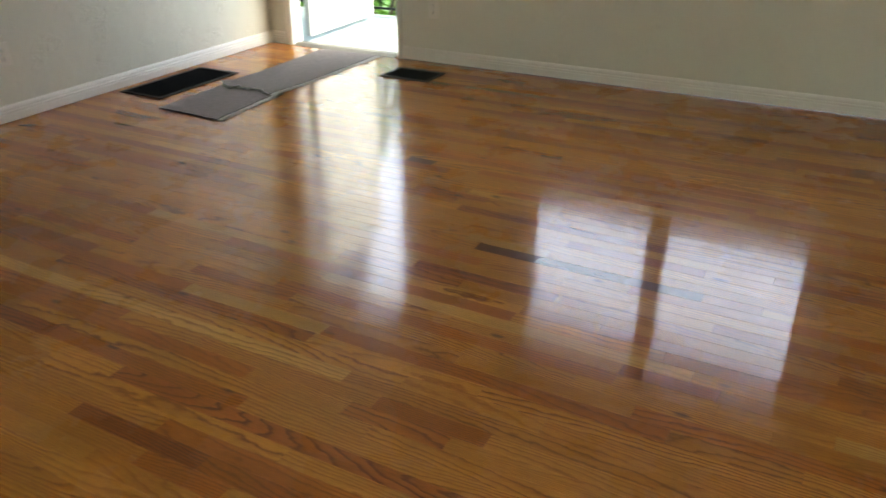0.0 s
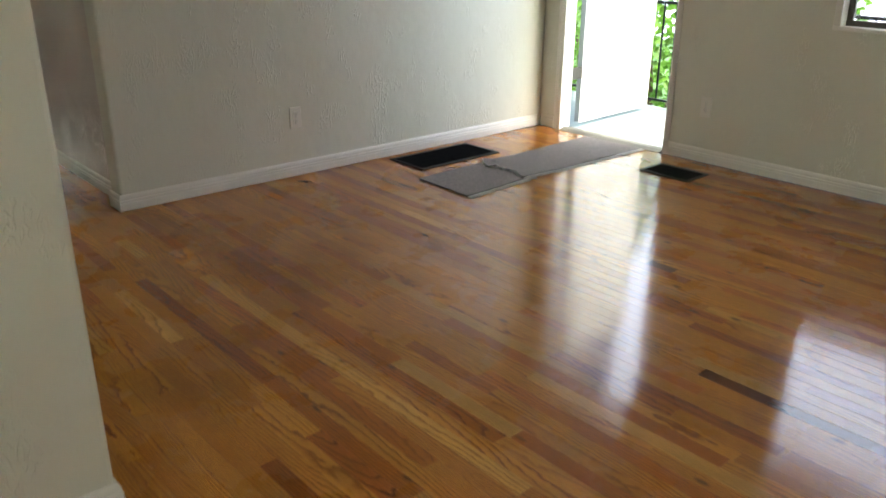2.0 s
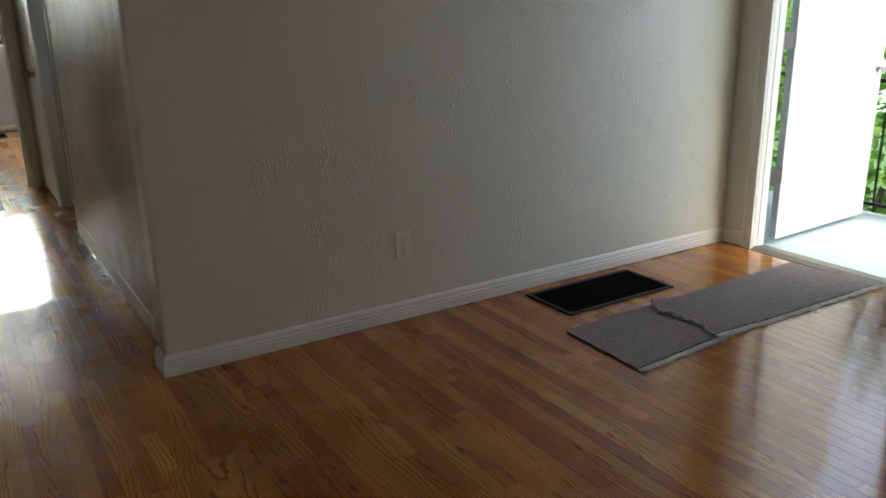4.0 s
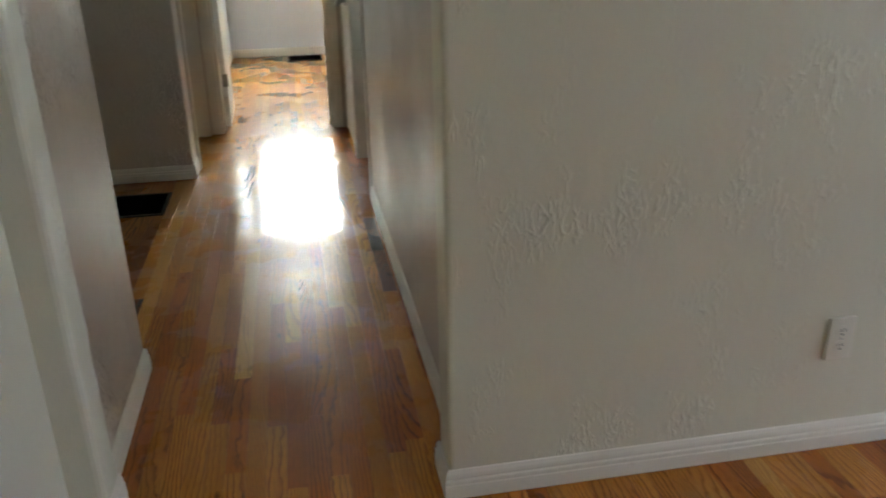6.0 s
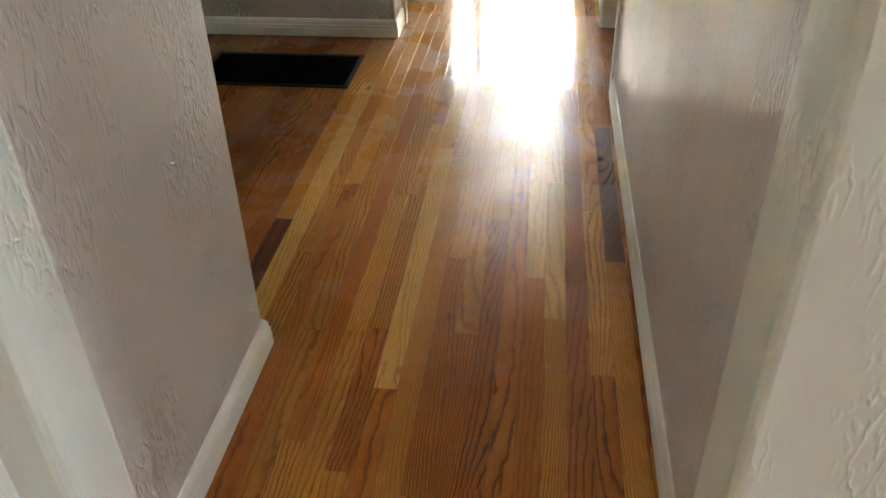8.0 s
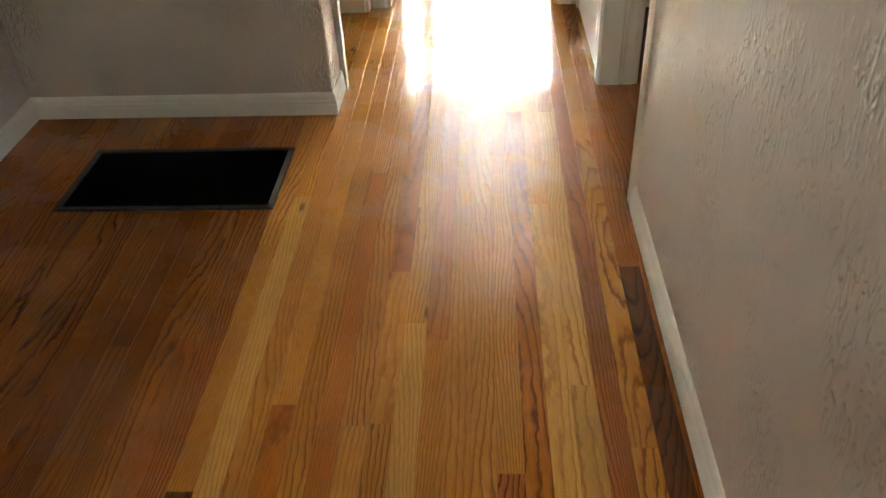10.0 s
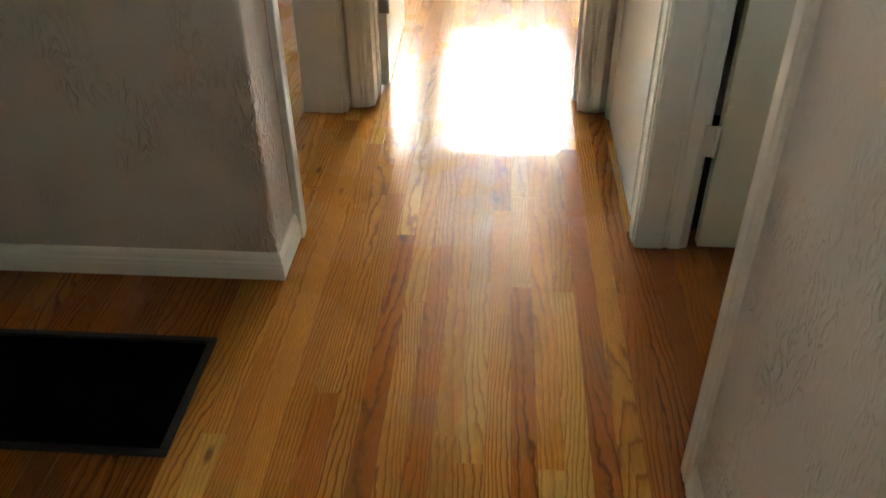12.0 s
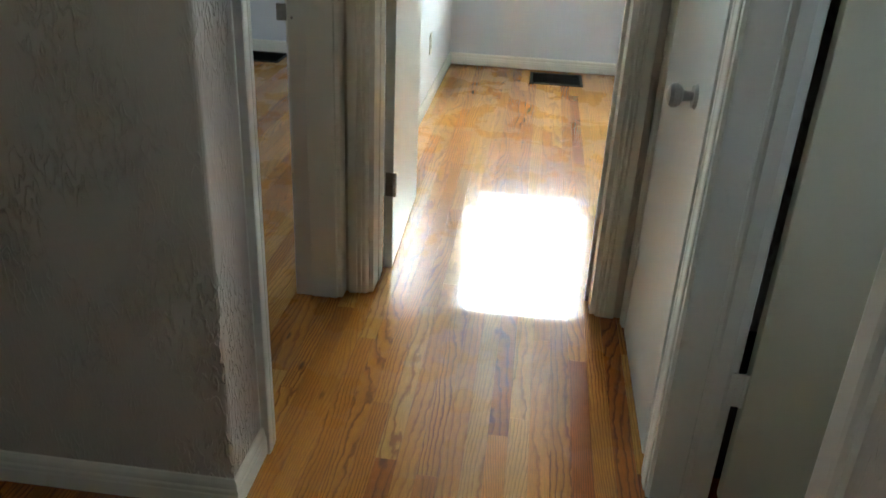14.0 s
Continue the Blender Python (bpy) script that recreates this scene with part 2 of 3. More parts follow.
STEEL = plain("brushed_nickel", (0.5, 0.49, 0.47), 0.3, 0.9, 80)
DARK_HINGE = plain("dark_hinge_steel", (0.09, 0.08, 0.07), 0.45, 0.6, 90, 0.4)
OLD_METAL = plain("tarnished_hinge", (0.3, 0.28, 0.25), 0.4, 0.8, 90, 0.35)
CONCRETE = plain("porch_concrete", (0.34, 0.4, 0.42), 0.8, 0, 9, 0.12, 0.002)
SUBFLOOR = plain("dark_joint", (0.05, 0.022, 0.009), 0.7)
GRASS = plain("lawn", (0.07, 0.15, 0.03), 0.9, 0, 3, 0.4)
SIDING = plain("outer_wall_paint", (0.6, 0.6, 0.57), 0.7, 0, 6, 0.06)
ALU = plain("dull_aluminium", (0.16, 0.145, 0.115), 0.5, 0.4, 30, 0.3)
LATTICE = plain("white_vinyl", (0.8, 0.82, 0.82), 0.5, 0, 12, 0.04)
GLASS = glass("window_glass")

# ---- shell: floors, walls, ceiling ----
H = 2.44


def wall(name, boxes, mat, bevel=0.0, label="cream painted hand-trowelled plaster wall"):
    bm = bmesh.new()
    for b in boxes:
        x0, x1, y0, y1 = b[:4]
        z0, z1 = b[4:] if len(b) > 4 else (0.0, H)
        box(bm, x0, x1, y0, y1, z0, z1, bevel, 3, True)
    ob = part(name, bm, mat)
    for f in ob.data.polygons:
        f.use_smooth = False
    return tagged(ob, label, "wall", kind="structure")


wall("wall_living_north", [(-0.006, 3.22, 0.0, 0.13)], CREAM, 0.014)
wall("wall_living_east", [(3.22, 3.31, -0.205, 0.13), (3.22, 3.31, -1.115, -0.205, 2.05, H), (3.22, 3.31, -2.14, -1.115), (3.22, 3.31, -3.96, -2.14, 0.0, 0.91),
                          (3.22, 3.31, -3.96, -2.14, 1.86, H), (3.22, 3.31, -6.13, -3.96)], CREAM)
wall("wall_living_south", [(-3.53, 3.22, -6.13, -6.0)], CREAM)
wall("wall_living_west", [(-3.53, -3.4, -6.0, -5.4), (-3.53, -3.4, -3.6, -2.15), (-3.53, -3.4, -5.4, -3.6, 0, 0.85), (-3.53, -3.4, -5.4, -3.6, 2.1, H)], CREAM)
wall("wall_block_south", [(-3.4, -0.897, -2.322, -2.15)], CREAM, 0.014)
bm = prism(bmesh.new(), [(-1.03, -2.15), (-0.8995, -2.15), (-0.934, 0.032), (-1.03, 0.032)], 0.0, H)
tagged(part("wall_block_east", bm, CREAM), "cream painted hand-trowelled plaster wall", "wall", kind="structure")
wall("wall_hall_wing", [(-1.02, -0.85, 0.032, 0.165)], CREAM, 0.018)
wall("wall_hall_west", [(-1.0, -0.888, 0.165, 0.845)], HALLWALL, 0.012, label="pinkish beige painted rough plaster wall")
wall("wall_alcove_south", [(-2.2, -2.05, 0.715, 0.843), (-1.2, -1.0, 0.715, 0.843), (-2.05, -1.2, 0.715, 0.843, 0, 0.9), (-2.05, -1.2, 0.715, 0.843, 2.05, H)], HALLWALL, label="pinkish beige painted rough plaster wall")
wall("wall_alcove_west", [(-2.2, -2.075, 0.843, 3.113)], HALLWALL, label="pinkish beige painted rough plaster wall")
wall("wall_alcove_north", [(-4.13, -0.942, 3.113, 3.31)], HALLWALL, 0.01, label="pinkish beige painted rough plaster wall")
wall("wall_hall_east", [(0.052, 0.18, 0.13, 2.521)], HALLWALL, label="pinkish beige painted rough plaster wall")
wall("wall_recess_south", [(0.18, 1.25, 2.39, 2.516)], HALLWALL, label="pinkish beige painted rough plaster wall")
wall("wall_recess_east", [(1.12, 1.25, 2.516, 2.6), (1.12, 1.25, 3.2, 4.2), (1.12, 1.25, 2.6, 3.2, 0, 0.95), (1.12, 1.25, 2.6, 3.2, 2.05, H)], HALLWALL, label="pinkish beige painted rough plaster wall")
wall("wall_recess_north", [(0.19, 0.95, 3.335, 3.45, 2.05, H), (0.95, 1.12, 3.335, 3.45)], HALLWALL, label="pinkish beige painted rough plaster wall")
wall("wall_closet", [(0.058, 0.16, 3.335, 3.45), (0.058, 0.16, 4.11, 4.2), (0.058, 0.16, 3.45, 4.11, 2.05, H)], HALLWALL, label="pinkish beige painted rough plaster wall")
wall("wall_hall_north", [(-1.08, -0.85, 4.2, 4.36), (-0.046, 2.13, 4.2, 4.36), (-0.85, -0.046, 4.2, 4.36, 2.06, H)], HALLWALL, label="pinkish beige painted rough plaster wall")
wall("wall_side_room_east", [(-1.08, -0.98, 4.36, 7.8), (-1.1, -0.955, 3.31, 4.13, 2.06, H)], BLUISH, label="cool white painted plaster wall")
wall("wall_bedroom_north", [(-1.08, -0.79, 7.8, 7.96), (0.2, 2.13, 7.8, 7.96), (-0.79, 0.2, 7.8, 7.96, 0, 1.0), (-0.79, 0.2, 7.8, 7.96, 2.26, H)], BLUISH, label="cool white painted plaster wall")
wall("wall_bedroom_east", [(2.0, 2.13, 4.36, 7.8)], BLUISH, label="cool white painted plaster wall")
wall("wall_side_room_north", [(-4.13, -1.08, 7.76, 7.88)], BLUISH, label="cool white painted plaster wall")
wall("wall_side_room_west", [(-4.13, -4.0, 3.29, 4.9), (-4.13, -4.0, 6.2, 7.76), (-4.13, -4.0, 4.9, 6.2, 0, 0.9), (-4.13, -4.0, 4.9, 6.2, 2.1, H)], BLUISH, label="cool white painted plaster wall")

bm = box(bmesh.new(), -4.13, 3.6, -6.13, 8.04, H, H + 0.15)
tagged(part("ceiling", bm, CEIL), "white painted plaster ceiling", "ceiling", kind="structure")
bm = box(bmesh.new(), -4.13, 3.31, -6.13, 8.04, -0.18, -0.019)
floor = tagged(part("floor", bm, SUBFLOOR), "varnished honey oak strip floor, glossy with mixed tones", "floor", kind="structure")

# ---- baseboards ----
BASE = [(0.0, 0.004), (0.013, 0.004), (0.0135, 0.043), (0.0115, 0.047), (0.0125, 0.052), (0.0125, 0.058), (0.009, 0.063), (0.0098, 0.069), (0.0085, 0.077), (0.004, 0.087), (0.0, 0.089)]


def baseboard(p0, p1, out, m0=0, m1=0):
    ob = part("baseboard", sweep(bmesh.new(), BASE, p0, p1, out, m0, m1), TRIM)
    return tagged(ob, "white painted moulded wooden baseboard", "baseboard", kind="structure")


baseboard((-0.006, 0), (3.22, 0), (0, -1), 1, -1)
baseboard((-0.006, 0.13), (-0.006, 0), (-1, 0), 1, 1)
baseboard((3.22, 0), (3.22, -0.138), (-1, 0), -1, 0)
baseboard((3.22, -1.152), (3.22, -6.0), (-1, 0), 0, -1)
baseboard((-3.4, -2.322), (-0.897, -2.322), (0, -1), -1, 1)
baseboard((-0.897, -2.322), (-0.934, 0.032), (1, 0.0157), 1, -1)
baseboard((-0.934, 0.032), (-0.85, 0.032), (0, -1), -1, 1)
baseboard((-0.85, 0.032), (-0.85, 0.165), (1, 0), 1, 0)
baseboard((-0.888, 0.165), (-0.888, 0.845), (1, 0), 0, 1)
baseboard((-1.0, 0.845), (-0.888, 0.845), (0, 1), 0, 1)
baseboard((-2.075, 0.845), (-1.0, 0.845), (0, 1), -1, 0)
baseboard((-2.075, 3.113), (-2.075, 0.845), (1, 0), -1, -1)
baseboard((-2.075, 3.113), (-0.942, 3.113), (0, -1), -1, 1)
baseboard((-0.942, 3.113), (-0.942, 3.308), (1, 0), 1, 0)
baseboard((0.052, 2.4595), (0.052, 0.13), (-1, 0), 0, 0)
baseboard((-0.98, 7.8), (2.0, 7.8), (0, -1), -1, -1)
baseboard((-0.98, 4.36), (-0.98, 7.8), (1, 0), -1, -1)
baseboard((2.0, 7.8), (2.0, 4.36), (-1, 0), -1, -1)
baseboard((-4.0, 7.76), (-1.08, 7.76), (0, -1), -1, -1)
baseboard((-4.0, 3.29), (-4.0, 7.76), (1, 0), -1, -1)
baseboard((-3.4, -6.0), (-3.4, -2.322), (1, 0), -1, -1)
baseboard((3.22, -6.0), (-3.4, -6.0), (0, 1), -1, -1)
baseboard((1.12, 2.516), (1.12, 3.335), (-1, 0), -1, -1)


# ---- door casings and jambs ----
def trim(name, poly, z0, z1, label="white painted wooden door casing", cat="door casing", mat=None):
    return tagged(part(name, prism(bmesh.new(), poly, z0, z1), mat or TRIM), label, cat, kind="structure")


def ridged(a, b, c, depth, axis, sign):
    """Plan outline of a moulded casing from a to b along a wall at c; sign points off the wall; the fluted side lies at b."""
    w = b - a
    prof = [(0, 0), (0, 0.9), (0.06, 1.0), (0.42, 1.0), (0.46, 0.8), (0.52, 0.8), (0.56, 0.95), (0.66, 0.95), (0.7, 0.7), (0.76, 0.7), (0.8, 0.85), (0.9, 0.8), (1.0, 0.5), (1.0, 0)]
    pts = [(a + w * s, c + sign * depth * d) for s, d in prof]
    return pts if axis == "x" else [(y, x) for x, y in pts]


# front door opening
trim("trim_front_far", ridged(-0.207, -0.139, 3.22, 0.018, "y", -1), 0.0, 2.12)
trim("trim_front_near", ridged(-1.115, -1.15, 3.22, 0.018, "y", -1), 0.0, 2.12)
trim("trim_front_head", [(3.202, -1.15), (3.22, -1.15), (3.22, -0.139), (3.202, -0.139)], 2.12, 2.19)
trim("jamb_front_far", [(3.2225, -0.205), (3.316, -0.205), (3.316, -0.2085), (3.29, -0.2085), (3.29, -0.212), (3.26, -0.212), (3.26, -0.2085), (3.2225, -0.2085)], 0.0, 2.05, "white painted door jamb", "door jamb")
trim("jamb_front_near", [(3.2225, -1.115), (3.316, -1.115), (3.316, -1.104), (3.29, -1.104), (3.29, -1.095), (3.26, -1.095), (3.26, -1.104), (3.2225, -1.104)], 0.0, 2.05, "white painted door jamb", "door jamb")
ob = part("threshold", sweep(bmesh.new(), [(0, -0.019), (0.15, -0.019), (0.15, -0.008), (0.11, 0.012), (0.04, 0.015), (0.0, 0.002)], (3.2, -0.213), (3.2, -1.094), (1, 0)), ALU)
tagged(ob, "worn grey metal door threshold", "threshold", kind="structure")

# side room opening in the hall's west side
trim("casing_side_room_near", ridged(3.31, 3.375, -0.942, 0.02, "y", 1), 0.0, 2.1)
trim("jamb_side_room_near", [(-1.1, 3.3125), (-0.955, 3.3125), (-0.955, 3.345), (-1.1, 3.345)], 0.0, 2.06, "white painted door jamb", "door jamb")
trim("jamb_side_room_far", [(-1.096, 4.199), (-1.096, 4.142), (-1.088, 4.138), (-1.038, 4.138), (-1.036, 4.134), (-0.95, 4.134), (-0.946, 4.142), (-0.934, 4.142), (-0.93, 4.15), (-0.93, 4.199)], 0.004, 2.1,
     "white painted door jamb with chipped foot", "door jamb")
# hall end door
trim("casing_bedroom_left", ridged(-0.918, -0.85, 4.2, 0.02, "x", -1), 0.006, 2.12)
trim("jamb_bedroom_left", [(-0.85, 4.2025), (-0.833, 4.2025), (-0.833, 4.29), (-0.83, 4.29), (-0.83, 4.325), (-0.833, 4.325), (-0.833, 4.37), (-0.85, 4.37)], 0.004, 2.06, "white painted door jamb", "door jamb")
trim("casing_bedroom_right", ridged(0.016, -0.048, 4.2, 0.02, "x", -1), 0.006, 2.12)
trim("jamb_bedroom_right", [(-0.046, 4.2025), (-0.065, 4.2025), (-0.065, 4.29), (-0.077, 4.29), (-0.077, 4.325), (-0.065, 4.325), (-0.065, 4.37), (-0.046, 4.37)], 0.004, 2.06, "white painted door jamb", "door jamb")
trim("casing_bedroom_head", [(-0.945, 4.18), (-0.004, 4.18), (-0.004, 4.2), (-0.945, 4.2)], 2.12, 2.19)
# closet in the hall's east side
trim("casing_closet_near", ridged(3.338, 3.425, 0.058, 0.022, "y", -1), 0.004, 2.12)
trim("jamb_closet_near", [(0.0605, 3.45), (0.178, 3.45), (0.178, 3.468), (0.0605, 3.468)], 0.0, 2.05, "white painted door jamb", "door jamb")
trim("casing_closet_far", ridged(4.178, 4.128, 0.058, 0.02, "y", -1), 0.004, 2.12)
trim("jamb_closet_far", [(0.0605, 4.11), (0.178, 4.11), (0.178, 4.095), (0.0605, 4.095)], 0.0, 2.05, "white painted door jamb", "door jamb")
# recess door, facing the hall
trim("casing_recess", [(0.04, 3.332), (0.04, 3.316), (0.048, 3.311), (0.118, 3.311), (0.124, 3.318), (0.132, 3.318), (0.138, 3.313), (0.168, 3.313), (0.19, 3.322), (0.196, 3.335), (0.196, 3.4), (0.183, 3.4), (0.183, 3.334)],
     0.004, 2.12)
trim("casing_recess_head", [(0.04, 3.315), (1.018, 3.315), (1.018, 3.333), (0.04, 3.333)], 2.12, 2.19)
# cap on the hall's east wall end
trim("casing_wall_end", [(0.0515, 2.46), (0.043, 2.462), (0.041, 2.476), (0.044, 2.482), (0.041, 2.488), (0.041, 2.521), (0.046, 2.534), (0.19, 2.534), (0.19, 2.522), (0.0515, 2.522)], 0.0, 2.12, "beige painted wooden casing on the wall end", "door casing", BEIGETRIM)


# ---- doors ----
def knob_set(parent, x, y, z, out):
    """A round knob on its rose; out is the unit direction off the slab."""
    o, p = Vector(out), Vector((x, y, z))
    bm = cyl(bmesh.new(), p, p + o * 0.008, 0.03, 0.026, 24)
    rose = part("rose", bm, STEEL, parent, "brushed nickel rose")
    bm = cyl(bmesh.new(), p + o * 0.008, p + o * 0.035, 0.011, 0.013, 16)
    prof = [(0.030, 0.013), (0.036, 0.022), (0.044, 0.028), (0.054, 0.0285), (0.062, 0.024), (0.066, 0.012)]
    for (a, r), (b, s) in zip(prof, prof[1:]):
        cyl(bm, p + o * a, p + o * b, r, s, 24)
    part("knob", bm, STEEL, parent, "round satin nickel knob")
    return rose


def hinge(parent, x, y, z, leaf, barrel_r=0.006, mat=None):
    bm = bmesh.new()
    lx, ly = leaf
    w = 0.032
    box(bm, min(x, x + lx * w) - 0.001, max(x, x + lx * w) + 0.001, min(y, y + ly * w) - 0.001, max(y, y + ly * w) + 0.001, z - 0.045, z + 0.045)
    for k in range(5):
        cyl(bm, (x, y, z - 0.045 + k * 0.018), (x, y, z - 0.028 + k * 0.018), barrel_r, n=10)
    for k in (-0.03, 0.0, 0.03):
        cyl(bm, (x + lx * w * 0.6 - ly * 0.003, y + ly * w * 0.6 - lx * 0.003, z + k), (x + lx * w * 0.6 + ly * 0.003, y + ly * w * 0.6 + lx * 0.003, z + k), 0.004, n=8)
    return part("hinge", bm, mat or OLD_METAL, parent, "tarnished metal butt hinge")


def flush_slab(w, h=2.02, t=0.035):
    return box(bmesh.new(), 0.0, w, -t / 2, t / 2, 0.012, h, 0.0025, 2)


# bedroom door, standing open into the bedroom
d = thing("door_bedroom", (-0.816, 4.385, 0), "white flush bedroom door standing open", "door", kind="structure", rz=91.5)
part("slab", flush_slab(0.72), DOORWHITE, d)
knob_set(d, 0.655, -0.0175, 0.95, (0, -1, 0))
knob_set(d, 0.655, 0.0175, 0.95, (0, 1, 0))
for z in (0.35, 1.75):
    hinge(d, -0.0035, -0.0225, z, (0, 1), 0.007)

# closet door, closed
d = thing("door_closet", (0.063, 4.093, 0), "white flush closet door, closed", "door", kind="structure", rz=-90)
part("slab", flush_slab(0.625), DOORWHITE, d)
knob_set(d, 0.465, -0.0175, 0.94, (0, -1, 0))
for z in (0.3, 1.72):
    hinge(d, -0.002, -0.02, z, (1, 0), 0.006, TRIM)

# recess door, closed
d = thing("door_recess", (0.218, 3.333, 0), "white flush door, closed with a dark gap at its hinges", "door", kind="structure")
part("slab", flush_slab(0.72), CREAMDOOR, d)
for z in (0.35, 1.75):
    hinge(d, -0.009, -0.02, z, (-1, 0), 0.006, TRIM)


def panel_door(w, h, t, mat):
    """A six-panel slab: stiles and rails with raised panels in sunk fields, on both faces."""
    root = []
    bm = bmesh.new()
    xs, zs = [0, 0.11, w / 2 - 0.05, w / 2 + 0.05, w - 0.11, w], [0.02, 0.24, 0.86, 0.99, 1.52, 1.64, 1.9, h]
    for a, b in ((0, 1), (2, 3), (4, 5)):
        box(bm, xs[a], xs[b], -t / 2, t / 2, 0.02, h)
    for a, b in ((0, 1), (2, 3), (4, 5), (6, 7)):
        for c, e in ((1, 2), (3, 4)):
            box(bm, xs[c], xs[e], -t / 2, t / 2, zs[a], zs[b])
    root.append(("slab", bm))
    for a, b in ((1, 2), (3, 4), (5, 6)):
        for c, e in ((1, 2), (3, 4)):
            bm = box(bmesh.new(), xs[c], xs[e], -t * 0.3, t * 0.3, zs[a], zs[b])
            box(bm, xs[c] + 0.03, xs[e] - 0.03, -t * 0.46, t * 0.46, zs[a] + 0.03, zs[b] - 0.03, 0.008, 2)
            root.append(("panel", bm))
    return root


d = thing("door_front", (3.437, -0.177, 0), "white six-panel front door swung open onto the porch", "door", kind="structure", rz=3.2)
for n, bm in panel_door(0.95, 2.02, 0.044, DOORWHITE):
    part(n, bm, DOORWHITE, d)
for z in (0.4, 1.15, 1.85):
    hinge(d, -0.003, -0.018, z, (0, 1), 0.008)
    part("hinge_leaf", box(bmesh.new(), -0.118, -0.006, -0.02, -0.014, z - 0.045, z + 0.045), DARK_HINGE, d, "dark tarnished hinge leaf")
# Shade on the hinge edge, put in as a thin blue-grey strip.
part("edge_shade", box(bmesh.new(), -0.003, -0.0005, -0.0205, 0.0205, 0.022, 2.018), EDGE_SHADE, d, "blue-grey strip for the hinge edge in shade")
knob_set(d, 0.905, -0.022, 0.95, (0, -1, 0))

bm = box(bmesh.new(), -1.122, -1.092, 4.1345, 4.139, 0.95, 1.0)
cyl(bm, (-1.075, 4.133, 0.96), (-1.075, 4.136, 0.96), 0.004)
tagged(part("strike_plate", bm, OLD_METAL), "small worn metal strike plate on the jamb", "strike plate")


# ---- floor registers ----
def register(name, x0, x1, y0, y1, label, along="x", group="floor grilles"):
    """A floor grille: raised steel frame, thin bars and a black sheet for the dark duct."""
    g = thing(name, ((x0 + x1) / 2, (y0 + y1) / 2, 0.0), label, "floor grille", group)
    hx, hy, f = (x1 - x0) / 2, (y1 - y0) / 2, 0.02
    bm = bmesh.new()
    for a, b, c, e in ((-hx, hx, -hy, -hy + f), (-hx, hx, hy - f, hy), (-hx, -hx + f, -hy + f, hy - f), (hx - f, hx, -hy + f, hy - f)):
        box(bm, a, b, c, e, 0.0005, 0.009, 0.0025, 1)
    part("frame", bm, FRAME_BLACK, g, "dark worn steel frame")
    # Flat sheet just under the bars, its black standing for the duct's shade.
    part("duct_shade", box(bmesh.new(), -hx + f, hx - f, -hy + f, hy - f, 0.0002, 0.0012), VOID, g, "black sheet for the unlit duct under the bars")
    bm = bmesh.new()
    n = int((2 * hy - 2 * f) / 0.0125)
    for i in range(n):
        y = -hy + f + (i + 0.5) * (2 * hy - 2 * f) / n
        box(bm, -hx + f, hx - f, y - 0.0016, y + 0.0016, 0.0014, 0.0068)
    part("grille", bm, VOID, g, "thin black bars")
    return g


register("floor_register", 1.7, 2.372, -0.405, -0.073, "large black steel return-air grille in the oak floor beside the wall")
register("floor_register", 2.736, 2.976, -1.613, -1.268, "small black steel floor register near the front door")
register("floor_register", -1.738, -1.043, 2.48, 2.858, "large black steel grille in the oak floor of the alcove")
register("floor_register", -0.361, 0.014, 7.37, 7.70, "black steel floor register under the bedroom window")
register("floor_register", -2.75, -2.2, 7.42, 7.72, "black floor register in the dim side room")


# ---- outlets and switch ----
def outlet(at, rz, label, switch=False):
    """A wall plate; its face looks along -y before it is turned."""
    o = thing("light_switch" if switch else "wall_outlet", at, label, "light switch" if switch else "wall outlet", "" if switch else "wall outlets", rz=rz)
    part("cover_plate", box(bmesh.new(), -0.039, 0.039, -0.007, 0.0, -0.063, 0.063, 0.003, 2), PLATE, o)
    if switch:
        bm = box(bmesh.new(), -0.006, 0.006, -0.02, -0.006, -0.004, 0.014, 0.002, 1)
        part("toggle", bm, PLATE, o)
    else:
        for z in (-0.022, 0.022):
            bm = cyl(bmesh.new(), (0, -0.0092, z), (0, -0.006, z), 0.0165, n=24)
            r = part("receptacle", bm, PLATE, o)
            bm = bmesh.new()
            box(bm, -0.0075, -0.0055, -0.0097, -0.009, z - 0.001, z + 0.008)
            box(bm, 0.0055, 0.0075, -0.0097, -0.009, z, z + 0.008)
            cyl(bm, (0, -0.0097, z - 0.008), (0, -0.009, z - 0.008), 0.0028, n=10)
            part("slots", bm, SLOT, r, "dark contact slots")
    for z in ((-0.042, 0.042) if switch else (0.0,)):
        part("screw", cyl(bmesh.new(), (0, -0.0085, z), (0, -0.006, z), 0.0035, n=10), STEEL, o)
    return o


outlet((1.062, 0.0, 0.352), 0, "ivory duplex wall outlet on the cream plaster")
outlet((3.22, -1.395, 0.355), -90, "ivory duplex wall outlet beside the front door")
outlet((3.22, -1.45, 1.14), -90, "ivory toggle light switch beside the front door", True)
outlet((-0.98, 6.64, 0.385), 90, "white wall outlet in the bedroom")


